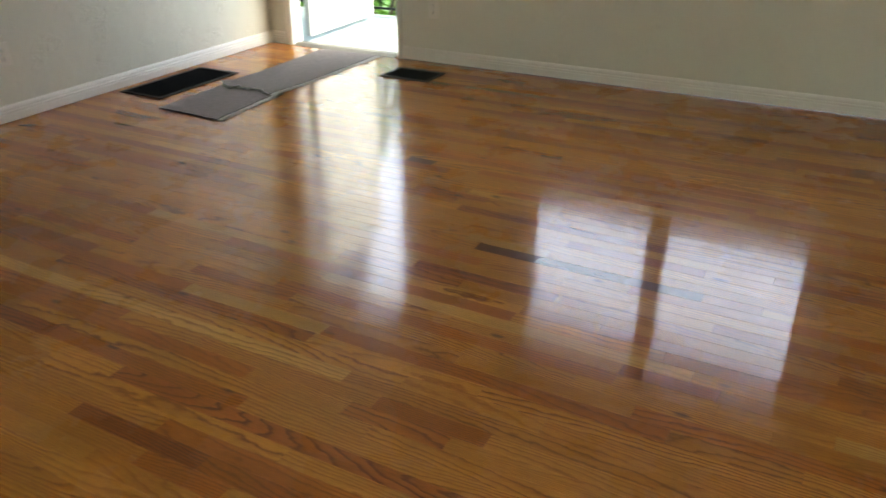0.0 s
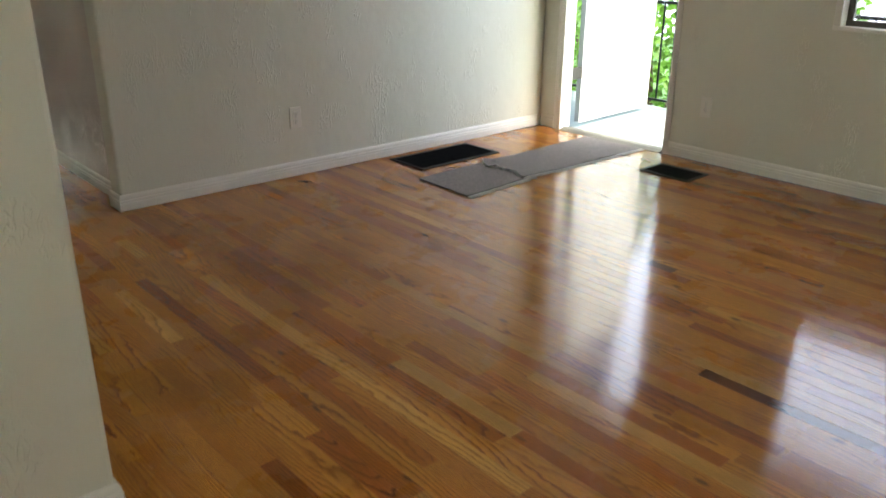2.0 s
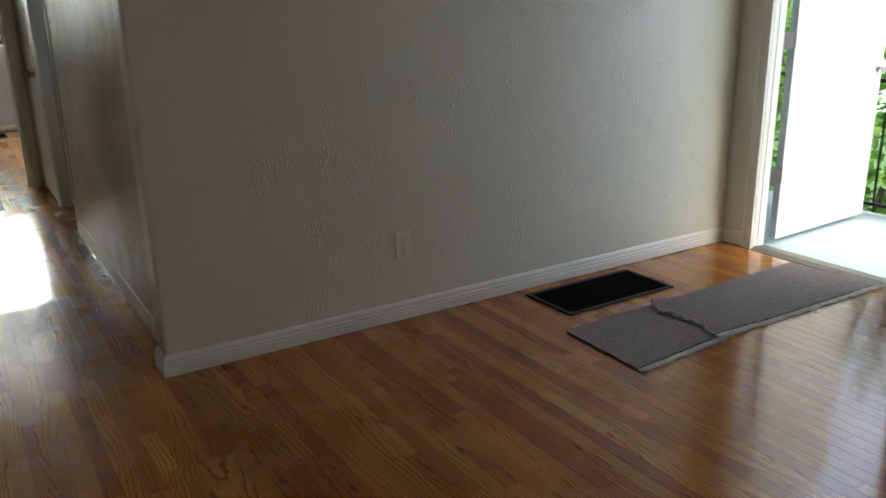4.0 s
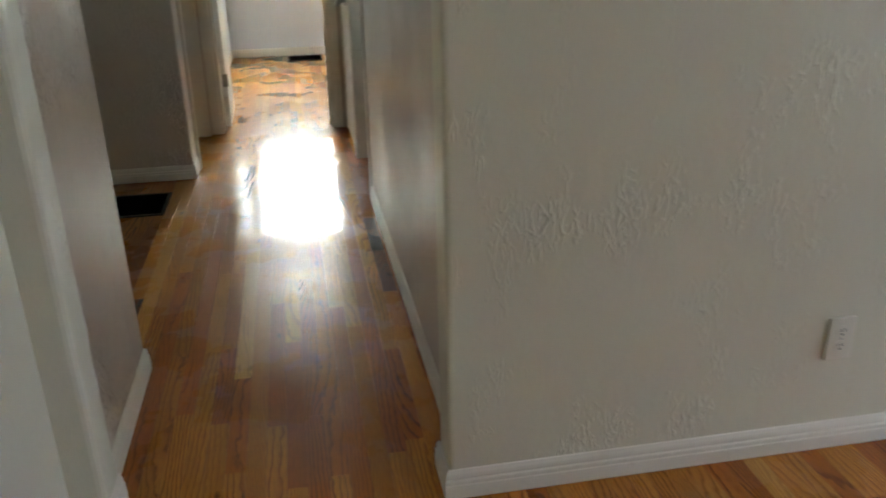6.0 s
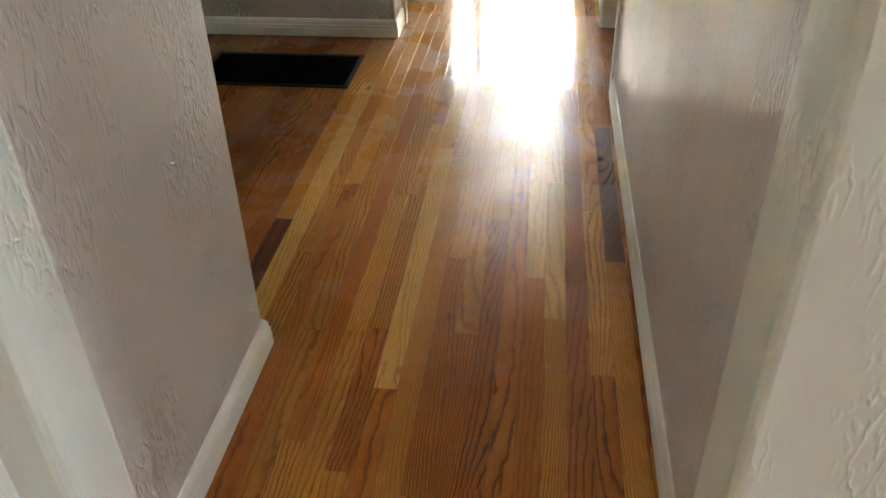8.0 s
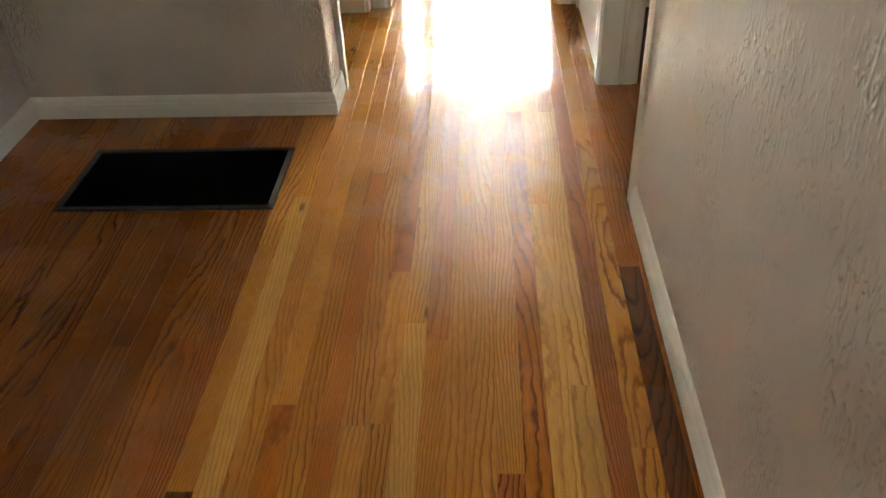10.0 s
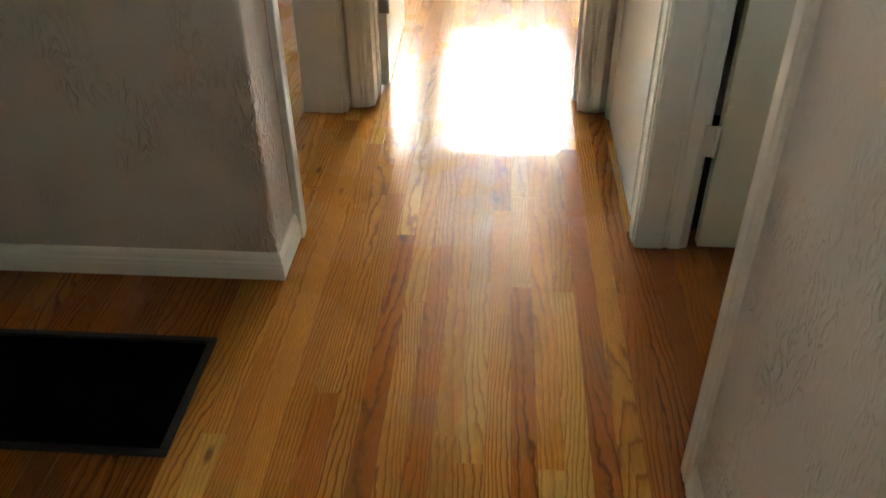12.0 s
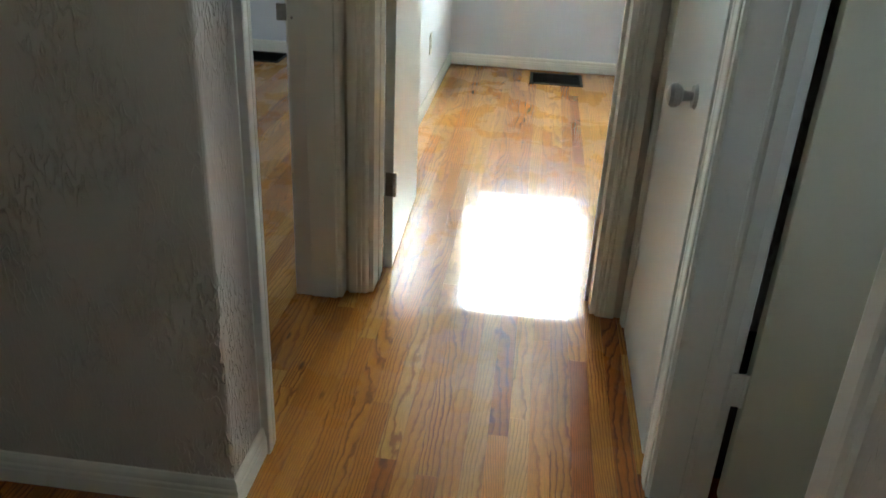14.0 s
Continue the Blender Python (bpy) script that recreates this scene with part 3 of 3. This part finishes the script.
# ---- windows ----
def window(name, origin, rz, w, h, mull, label, t=0.2, sash=0.035):
    """Set in its opening; local x runs along the wall, y outwards, z up from the sill."""
    g = thing(name, origin, label, "window", kind="structure", rz=rz)
    bm = bmesh.new()
    for a, b, c, e in ((0, w, 0, sash), (0, w, h - sash, h), (0, sash, sash, h - sash), (w - sash, w, sash, h - sash)):
        box(bm, a, b, t * 0.55, t * 0.85, c, e, 0.003, 1)
    part("window_frame", bm, ALU, g, "dull aluminium frame")
    for m, width in mull:
        part("mullion", box(bmesh.new(), m - width / 2, m + width / 2, t * 0.5, t * 0.85, sash, h - sash, 0.004, 1), ALU, g)
    ms = [sash] + [m for m, _ in mull] + [w - sash]
    for a, b in zip(ms, ms[1:]):
        pane = part("pane", box(bmesh.new(), a, b, t * 0.68, t * 0.7, sash, h - sash), GLASS, g)
        pane.visible_shadow = False
    part("window_sill", box(bmesh.new(), -0.042, w + 0.042, -0.016, t * 0.55, -0.018, 0.004, 0.004, 2), TRIM, g, "white painted sill")
    return g


living_window = window("window_1", (3.22, -2.14, 0.91), -90, 1.82, 0.95, [(0.88, 0.13)], "wide aluminium window with a centre mullion and pale casing", 0.09)
for a, b, c, e in ((-0.042, -0.0005, -0.004, 0.99), (1.8205, 1.862, -0.004, 0.99), (-0.0005, 1.8205, 0.9505, 0.99)):
    part("casing", box(bmesh.new(), a, b, -0.014, -0.0005, c, e, 0.004, 2), TRIM, living_window, "pale painted window casing")
window("window_2", (-0.79, 7.8, 1.0), 0, 0.99, 1.26, [], "bedroom window over a white lattice screen", 0.16, 0.05)
# Windows added out of view to brighten the living room, recess and alcove.
window("fill_window_west", (-3.4, -5.4, 0.85), 90, 1.8, 1.25, [(0.9, 0.06)], "added unseen aluminium window in the west wall", 0.13)
window("fill_window_recess", (1.12, 3.2, 0.95), -90, 0.6, 1.1, [], "added unseen aluminium window lighting the recess", 0.13)
window("fill_window_alcove", (-1.2, 0.843, 0.9), 180, 0.85, 1.15, [], "added unseen aluminium window lighting the alcove", 0.125)
# Side room window, added out of view so daylight reaches that floor.
window("window_3", (-4.0, 4.9, 0.9), 90, 1.3, 1.2, [(0.65, 0.06)], "added unseen aluminium side room window", 0.13)


# ---- carpet remnants in front of the door ----
def felt(name, colour):
    m, ns, ls, b = material(name)
    p = ns.new("ShaderNodeNewGeometry").outputs["Position"]
    fine = noise_of(ns, ls, p, 330.0, 3.0, 0.7)
    clump = noise_of(ns, ls, p, 70.0, 3.0, 0.65)
    c = mix_colour(ns, ls, ramp(ns, ls, clump, [(0.3, 0.0), (0.7, 1.0)]), tuple(v * 0.72 for v in colour), tuple(v * 1.2 for v in colour))
    c = mix_colour(ns, ls, ramp(ns, ls, fine, [(0.6, 0.0), (0.75, 0.5)]), c, (0.5, 0.46, 0.42))
    ls.new(c, b.inputs["Base Color"])
    b.inputs["Roughness"].default_value = 0.95
    b.inputs["Specular IOR Level"].default_value = 0.15
    bump = node(ns, "ShaderNodeBump", Strength=0.9, Distance=0.003)
    ls.new(math_node(ns, ls, "ADD", fine, clump), bump.inputs["Height"])
    ls.new(bump.outputs[0], b.inputs["Normal"])
    return m


FELT = felt("grey_brown_felt", (0.245, 0.208, 0.192))
FRAY = felt("pale_backing_fibre", (0.55, 0.52, 0.47))
FELT_EDGE = felt("dark_felt_edge", (0.1, 0.085, 0.08))


def carpet(corners, lift, label, fray_ends, torn=0.0):
    """A cut length of felt-backed carpet; corners run near-left, near-right, far-right, far-left; lift(u) is the height of its underside."""
    rng = random.Random(len(label))
    g = thing("carpet_remnant", (*corners[0], 0), label, "carpet", "carpet remnants")
    c = [Vector((*p, 0)) - Vector((*corners[0], 0)) for p in corners]
    nu, nv, th = 70, 22, 0.009
    wob = lambda i, s: 0.006 * noise.noise(Vector((i * 0.35, s, 0))) + 0.003 * noise.noise(Vector((i * 1.3, s, 4)))

    def at(u, v):
        p = c[0].lerp(c[1], u).lerp(c[3].lerp(c[2], u), v)
        if torn:
            k = max(0.0, 1 - u * 9)
            p = p + Vector((torn * k * (noise.noise(Vector((v * 4.5, 0.7, 2.0))) + 0.5 * noise.noise(Vector((v * 15, 3.0, 2.0)))), 0, 0))
        z = lift(u) + (torn * 0.55 * max(0.0, 1 - u * 7) * max(0.0, noise.noise(Vector((v * 5.5, 8.0, 1.0)))) if torn else 0.0) + 0.0015 * noise.noise(Vector((u * 9, v * 4, lift(0.5) * 50)))
        return Vector((p.x + wob(v * nv, 1.0 if u < 0.5 else 7.0), p.y + wob(u * nu, 3.0 if v < 0.5 else 5.0), max(z, 0.0008)))
    bm = bmesh.new()
    top = [[bm.verts.new(at(i / nu, j / nv) + Vector((0, 0, th))) for j in range(nv + 1)] for i in range(nu + 1)]
    for i in range(nu):
        for j in range(nv):
            f = bm.faces.new((top[i][j], top[i + 1][j], top[i + 1][j + 1], top[i][j + 1]))
            f.smooth = True
    part("felt_face", bm, FELT, g, "grey-brown felt face")
    bm = bmesh.new()
    ring = [(i, 0) for i in range(nu)] + [(nu, j) for j in range(nv)] + [(i, nv) for i in range(nu, 0, -1)] + [(0, j) for j in range(nv, 0, -1)]
    hi = [bm.verts.new(at(i / nu, j / nv) + Vector((0, 0, th))) for i, j in ring]
    lo = [bm.verts.new(at(i / nu, j / nv)) for i, j in ring]
    for k in range(len(ring)):
        bm.faces.new((hi[k], lo[k], lo[k - 1], hi[k - 1]))
    bm.faces.new(lo)
    part("backing", bm, FELT_EDGE, g, "dark cut edge")
    # the pale padding that shows past the near edge
    bm = bmesh.new()
    rows = []
    for i in range(nu + 1):
        a = at(i / nu, 0.0)
        reach = 0.036 + 0.012 * noise.noise(Vector((i * 0.21, 2.0, lift(0.5) * 90))) + rng.uniform(-0.006, 0.006)
        rows.append([bm.verts.new(a + Vector((0, 0.02, 0.004))), bm.verts.new(a + Vector((0, -reach * 0.5, 0.005 + rng.uniform(-0.001, 0.002)))),
                     bm.verts.new(a + Vector((rng.uniform(-0.003, 0.003), -reach, 0.001))), bm.verts.new(a + Vector((0, 0.02, 0.0012)))])
    for r, s in zip(rows, rows[1:]):
        for k in range(4):
            bm.faces.new((r[k], r[(k + 1) % 4], s[(k + 1) % 4], s[k]))
    part("padding", bm, FRAY, g, "pale frayed padding edge")
    # loose threads
    bm = bmesh.new()
    spots = [(rng.random(), 0.0, -0.03) for _ in range(90)] + [(u + rng.uniform(-0.006, 0.012), rng.random(), 0.0) for u in fray_ends for _ in range(420)]
    for u, v, dy in spots:
        a = at(min(max(u, 0), 1), v) + Vector((0, dy, 0.004 if v == 0 else rng.uniform(0.004, th)))
        ang = rng.uniform(-2.6, -0.5) if v == 0 else rng.uniform(2.2, 4.1) if u < 0.5 else rng.uniform(-0.9, 0.9)
        ln = rng.uniform(0.006, 0.026)
        b = a + Vector((math.cos(ang) * ln, math.sin(ang) * ln, rng.uniform(-0.003, 0.006)))
        b.z = max(b.z, 0.001)
        m = (a + b) / 2 + Vector((rng.uniform(-0.003, 0.003), rng.uniform(-0.003, 0.003), 0.002))
        cyl(bm, a, m, 0.0012, n=4)
        cyl(bm, m, b, 0.0012, 0.0005, n=4)
    tagged(part("loose_threads", bm, FRAY, g, "pale loose threads"), kind="stuff")
    return g


carpet(((1.545, -0.985), (2.12, -0.945), (2.15, -0.525), (1.56, -0.545)), lambda u: 0.001, "short grey-brown felt carpet remnant with a frayed pale edge", (1.0,))
carpet(((2.06, -0.94), (3.185, -0.955), (3.165, -0.50), (2.06, -0.53)), lambda u: 0.0012 + 0.0095 * max(0.0, 1 - u * 4) ** 0.6, "long grey-brown felt carpet runner overlapping a remnant before the door", (0.0,), 0.05)

# ---- porch and garden ----
tagged(part("ground", box(bmesh.new(), -400, 400, -400, 400, -0.9, -0.6), GRASS), "green lawn around the house", "ground", kind="structure")
tagged(part("porch", box(bmesh.new(), 3.312, 4.62, -4.6, 1.2, -0.35, -0.022, 0.01, 2), CONCRETE), "grey-green painted concrete porch slab", "porch", kind="structure")
bm = bmesh.new()
for px in (3.5, 4.54):
    for py in (-4.4, -1.5, 1.0):
        box(bm, px, px + 0.06, py, py + 0.06, -0.6, -0.35)
tagged(part("porch_footing", bm, CONCRETE), "concrete footings under the porch", "footing", kind="structure")


def railing():
    g = thing("porch_railing", (4.55, -1.7, -0.022), "dark green metal porch railing with thin upright bars", "railing")
    part("top_rail", box(bmesh.new(), -0.022, 0.022, -2.6, 2.8, 0.86, 0.885, 0.004, 1), IRON, g)
    part("bottom_rail", box(bmesh.new(), -0.014, 0.014, -2.6, 2.8, 0.06, 0.08, 0.003, 1), IRON, g)
    for i in range(5):
        y = -2.2 + i * 1.2
        part("post", box(bmesh.new(), -0.018, 0.018, y - 0.018, y + 0.018, 0.0, 0.86, 0.003, 1), IRON, g)
    bar = mesh_of("bar", box(bmesh.new(), -0.006, 0.006, -0.006, 0.006, 0.08, 0.86), IRON)
    for i in range(44):
        b = new("bar", bar)
        b.parent = g
        b.location = (0, -2.5 + i * 0.12, 0)
    return g


railing()


def leafy(name, colour):
    m, ns, ls, b = material(name)
    geo = ns.new("ShaderNodeNewGeometry")
    r = geo.outputs["Random Per Island"]
    c = mix_colour(ns, ls, r, tuple(v * 0.6 for v in colour), tuple(v * 1.7 for v in colour))
    ls.new(c, b.inputs["Base Color"])
    b.inputs["Roughness"].default_value = 0.5
    b.inputs["Transmission Weight"].default_value = 0.0
    t = ns.new("ShaderNodeBsdfTranslucent")
    ls.new(c, t.inputs["Color"])
    mx = node(ns, "ShaderNodeMixShader", Fac=0.4)
    ls.new(b.outputs[0], mx.inputs[1])
    ls.new(t.outputs[0], mx.inputs[2])
    ls.new(mx.outputs[0], ns["Material Output"].inputs["Surface"])
    return m


LEAF = leafy("sunlit_leaves", (0.13, 0.26, 0.035))
BARK = plain("bark", (0.11, 0.08, 0.055), 0.9, 0, 30, 0.4)


def shrub(at, r, h, n, seed, leaf=0.09):
    rng = random.Random(seed)
    g = thing("shrub", at, "bright green broad-leaved shrub beyond the porch", "shrub", "garden shrubs")
    bm = bmesh.new()
    for k in range(7):
        a = rng.uniform(0, 6.3)
        mid = (math.cos(a) * r * 0.3, math.sin(a) * r * 0.3, h * 0.45)
        cyl(bm, (math.cos(a) * 0.04, math.sin(a) * 0.04, 0), mid, 0.022, 0.014, 8)
        cyl(bm, mid, (math.cos(a) * r * 0.6, math.sin(a) * r * 0.6, h * rng.uniform(0.75, 0.95)), 0.014, 0.005, 6)
    part("stems", bm, BARK, g, "thin brown stems")
    verts, faces = [], []
    for i in range(n):
        u, a, q = rng.uniform(0.05, 1), rng.uniform(0, 6.283), rng.random() ** 0.5
        bulge = 0.55 + 0.45 * math.sin(math.pi * min(1, u * 0.9 + 0.1)) + 0.25 * noise.noise(Vector((math.cos(a) * 2, math.sin(a) * 2, u * 3 + seed)))
        c = Vector((math.cos(a) * r * q * bulge, math.sin(a) * r * q * bulge, u * h))
        e = Euler((rng.uniform(-1.0, 1.0), rng.uniform(-1.0, 1.0), rng.uniform(0, 6.3))).to_matrix()
        s = leaf * rng.uniform(0.6, 1.3)
        k = len(verts)
        for x, y, z in ((0, 0, 0), (0.3, 0.35, 0.06), (0.25, 0.75, 0.02), (0, 1.1, -0.1), (-0.25, 0.75, 0.02), (-0.3, 0.35, 0.06), (0, 0.5, -0.02)):
            verts.append(c + e @ Vector((x * s, y * s, z * s)))
        for a0, b0 in ((0, 1), (1, 2), (2, 3), (3, 4), (4, 5), (5, 0)):
            faces.append((k + a0, k + b0, k + 6))
    me = bpy.data.meshes.new("leaves")
    me.from_pydata(verts, [], faces)
    me.materials.append(LEAF)
    lv = new("leaves", me)
    lv.parent = g
    tagged(lv, "broad light green leaves", kind="stuff")
    return g


for i, (x, y, r, h) in enumerate(((5.5, 0.5, 0.75, 2.3), (5.7, -0.7, 0.7, 1.9), (6.3, 1.6, 0.9, 2.8), (6.6, -0.1, 0.9, 2.6), (5.9, -1.9, 0.6, 1.2), (7.2, 2.8, 1.0, 3.0))):
    shrub((x, y, -0.6), r, h, 1700, i)


# white lattice screen outside the bedroom window
def lattice():
    g = thing("lattice_screen", (-0.35, 8.55, -0.6), "white diamond lattice screen outside the bedroom window", "lattice")
    part("frame", box(box(box(bmesh.new(), -1.5, 1.5, -0.02, 0.02, 2.02, 2.08), -1.5, -1.44, -0.02, 0.02, 0, 2.02), 1.44, 1.5, -0.02, 0.02, 0, 2.02), LATTICE, g)
    for s in (1, -1):
        slat = mesh_of("slat", box(bmesh.new(), -0.019, 0.019, -0.003, 0.003, -0.72, 0.72), LATTICE)
        for i in range(-20, 21):
            o = new("slat", slat)
            o.parent = g
            o.matrix_basis = pose(i * 0.085, 0.004 * s, 1.5, 0, 45 * s, 0)
    return g


lattice()

# bright overcast distance beyond the windows
bm = box(bmesh.new(), -3.2, 2.6, 11.5, 11.6, -0.6, 6.0)
tagged(part("backdrop_north", bm, glowing("pale_sky_glow", (1.0, 0.985, 0.96), 10.0)), "glowing panel in place of pale overcast distance", "backdrop", kind="structure")
bm = box(bmesh.new(), 13.0, 13.1, -16.0, 6.0, -0.6, 12.0)
tagged(part("backdrop_east", bm, glowing("lavender_sky_glow", (0.72, 0.75, 1.0), 1.45)), "glowing panel in place of pale overcast distance", "backdrop", kind="structure")

# Unseen glowing panel, added to light the rooms through the west windows.
for nm, b in (("backdrop_west", (-12.1, -12.0, -12.0, 12.0, -0.6, 10.0)),):
    tagged(part(nm, box(bmesh.new(), *b), glowing("added_west_glow", (0.97, 0.98, 1.0), 2.0)), "glowing panel in place of pale overcast distance", "backdrop", kind="structure")

# ---- oak strips ----
PITCH, EDGE = 0.0566, -0.934
SPECIAL = {-1: [(0.95, 2.554, "light")], -2: [(0.9, 1.449, "brown"), (1.449, 2.3, "honey")], 14: [(1.2, 3.9, "red")], 13: [(1.75, 3.1, "light")], 16: [(1.3, 2.19, "brown"), (2.19, 3.25, "amber"), (3.25, 4.2, "amber")], 17: [(2.4, 3.4, "red")], 18: [(2.4, 3.4, "red")], 12: [(1.2, 2.5, "light"), (2.5, 4.0, "honey")], 10: [(1.5, 3.0, "honey")], 7: [(1.9, 3.3, "amber")],
           15: [(1.57, 2.9, "honey"), (5.76, 7.13, "amber")], 31: [(-3.72, -2.9, "brown")], 27: [(-3.3, -2.77, "red")], 38: [(-2.75, -2.41, "red"), (-0.75, 0.0, "red")], 41: [(-0.7, 0.0, "red")], 44: [(-0.55, 0.0, "amber")], 61: [(-2.9, -1.4, "red")], 65: [(-3.3, -1.5, "red")], 43: [(-2.34, -2.2, "brown")], 58: [(-3.4, -2.0, "red")]}
rng = random.Random(11)


def spans(x):
    """The stretches of y that the floor covers at x."""
    if x > 1.14:
        return [(-6.0, 0.0)] if x > 2.0 else [(-6.0, 0.0), (4.3, 7.88)]
    if x > 0.075:
        return [(-6.0, 0.06), (2.44, 3.42), (4.25, 7.88)]
    if x > -0.92:
        return [(-6.0, 7.88)]
    if x > -1.07:
        return [(-6.0, -2.25), (0.8, 7.88)]
    if x > -2.09:
        return [(-6.0, -2.25), (0.8, 3.15), (3.28, 7.77)]
    if x > -3.4:
        return [(-6.0, -2.25), (3.28, 7.77)]
    return [(3.28, 7.77)]


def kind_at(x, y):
    # Alcove and recess: redder boards, made darker to carry the shade there too.
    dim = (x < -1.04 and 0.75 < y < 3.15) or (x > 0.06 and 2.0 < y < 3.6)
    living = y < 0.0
    # Hall mouth weighted darker as shade, hall beyond and bedroom paler as brightness.
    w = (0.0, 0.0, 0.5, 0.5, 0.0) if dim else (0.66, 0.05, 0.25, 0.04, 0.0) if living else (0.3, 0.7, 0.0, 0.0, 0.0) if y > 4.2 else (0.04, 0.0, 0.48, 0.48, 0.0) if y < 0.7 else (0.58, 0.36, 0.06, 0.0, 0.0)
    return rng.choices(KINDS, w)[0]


strips = []
for k in range(-55, 74):
    x = EDGE + (k + 0.5) * PITCH
    if x < -4.0 or x > 3.21:
        continue
    forced = SPECIAL.get(k, [])
    for lo, hi in spans(x):
        y = lo
        while y < hi - 0.01:
            nxt = min(hi, y + rng.choice((0.3, 0.45, 0.6, 0.85, 1.2) if y < -0.4 else (0.5, 0.8, 1.2, 1.6, 2.1, 2.6)) * rng.uniform(0.85, 1.15))
            if hi - nxt < 0.12:
                nxt = hi
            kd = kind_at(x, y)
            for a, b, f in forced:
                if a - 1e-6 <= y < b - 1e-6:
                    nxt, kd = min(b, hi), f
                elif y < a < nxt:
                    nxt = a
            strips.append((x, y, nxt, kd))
            y = nxt

chamfer = 0.0005
unit = {}
for kd in KINDS:
    bm = bmesh.new()
    w = PITCH / 2 - 0.00015
    prism_pts = [(-w, -0.018), (w, -0.018), (w, -chamfer), (w - chamfer, 0.0), (-w + chamfer, 0.0), (-w, -chamfer)]
    a = [bm.verts.new((px, 0.0, pz)) for px, pz in prism_pts]
    b = [bm.verts.new((px, 1.0, pz)) for px, pz in prism_pts]
    for i in range(6):
        bm.faces.new((a[i], a[(i + 1) % 6], b[(i + 1) % 6], b[i]))
    bm.faces.new(a)
    bm.faces.new(b[::-1])
    unit[kd] = mesh_of("strip", bm, WOOD[kd])

near = [s for s in strips if (0.0 <= s[1] < 4.2 and -1.1 < s[0] < 0.2) or (-2.4 < s[1] < 0.0 and -0.85 < s[0] < 1.5)][:300]
chosen = set(near)

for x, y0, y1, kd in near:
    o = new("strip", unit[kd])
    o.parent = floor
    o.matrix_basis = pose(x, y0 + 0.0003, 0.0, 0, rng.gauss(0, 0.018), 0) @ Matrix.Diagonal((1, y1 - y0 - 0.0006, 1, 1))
verts, faces, slots = [], [], []
for s in strips:
    if s in chosen:
        continue
    x, y0, y1, kd = s
    w, t, k = PITCH / 2 - 0.00015, math.tan(radians(rng.gauss(0, 0.018))), len(verts)
    outline = [(-w, -0.018), (w, -0.018), (w, -chamfer), (w - chamfer, 0.0), (-w + chamfer, 0.0), (-w, -chamfer)]
    for y in (y0 + 0.0003, y1 - 0.0003):
        verts += [(x + px, y, pz + px * t) for px, pz in outline]
    for i in range(6):
        j = (i + 1) % 6
        faces.append((k + j, k + i, k + 6 + i, k + 6 + j))
    faces += [tuple(k + i for i in range(6)), tuple(k + 11 - i for i in range(6))]
    slots += [KINDS.index(kd)] * 8
me = bpy.data.meshes.new("strips")
me.from_pydata(verts, [], faces)
for kd in KINDS:
    me.materials.append(WOOD_JOINED[kd])
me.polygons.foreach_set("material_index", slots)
me.update()
rest = new("strips", me)
rest.parent = floor
tagged(rest, "varnished oak floor strips", kind="stuff")
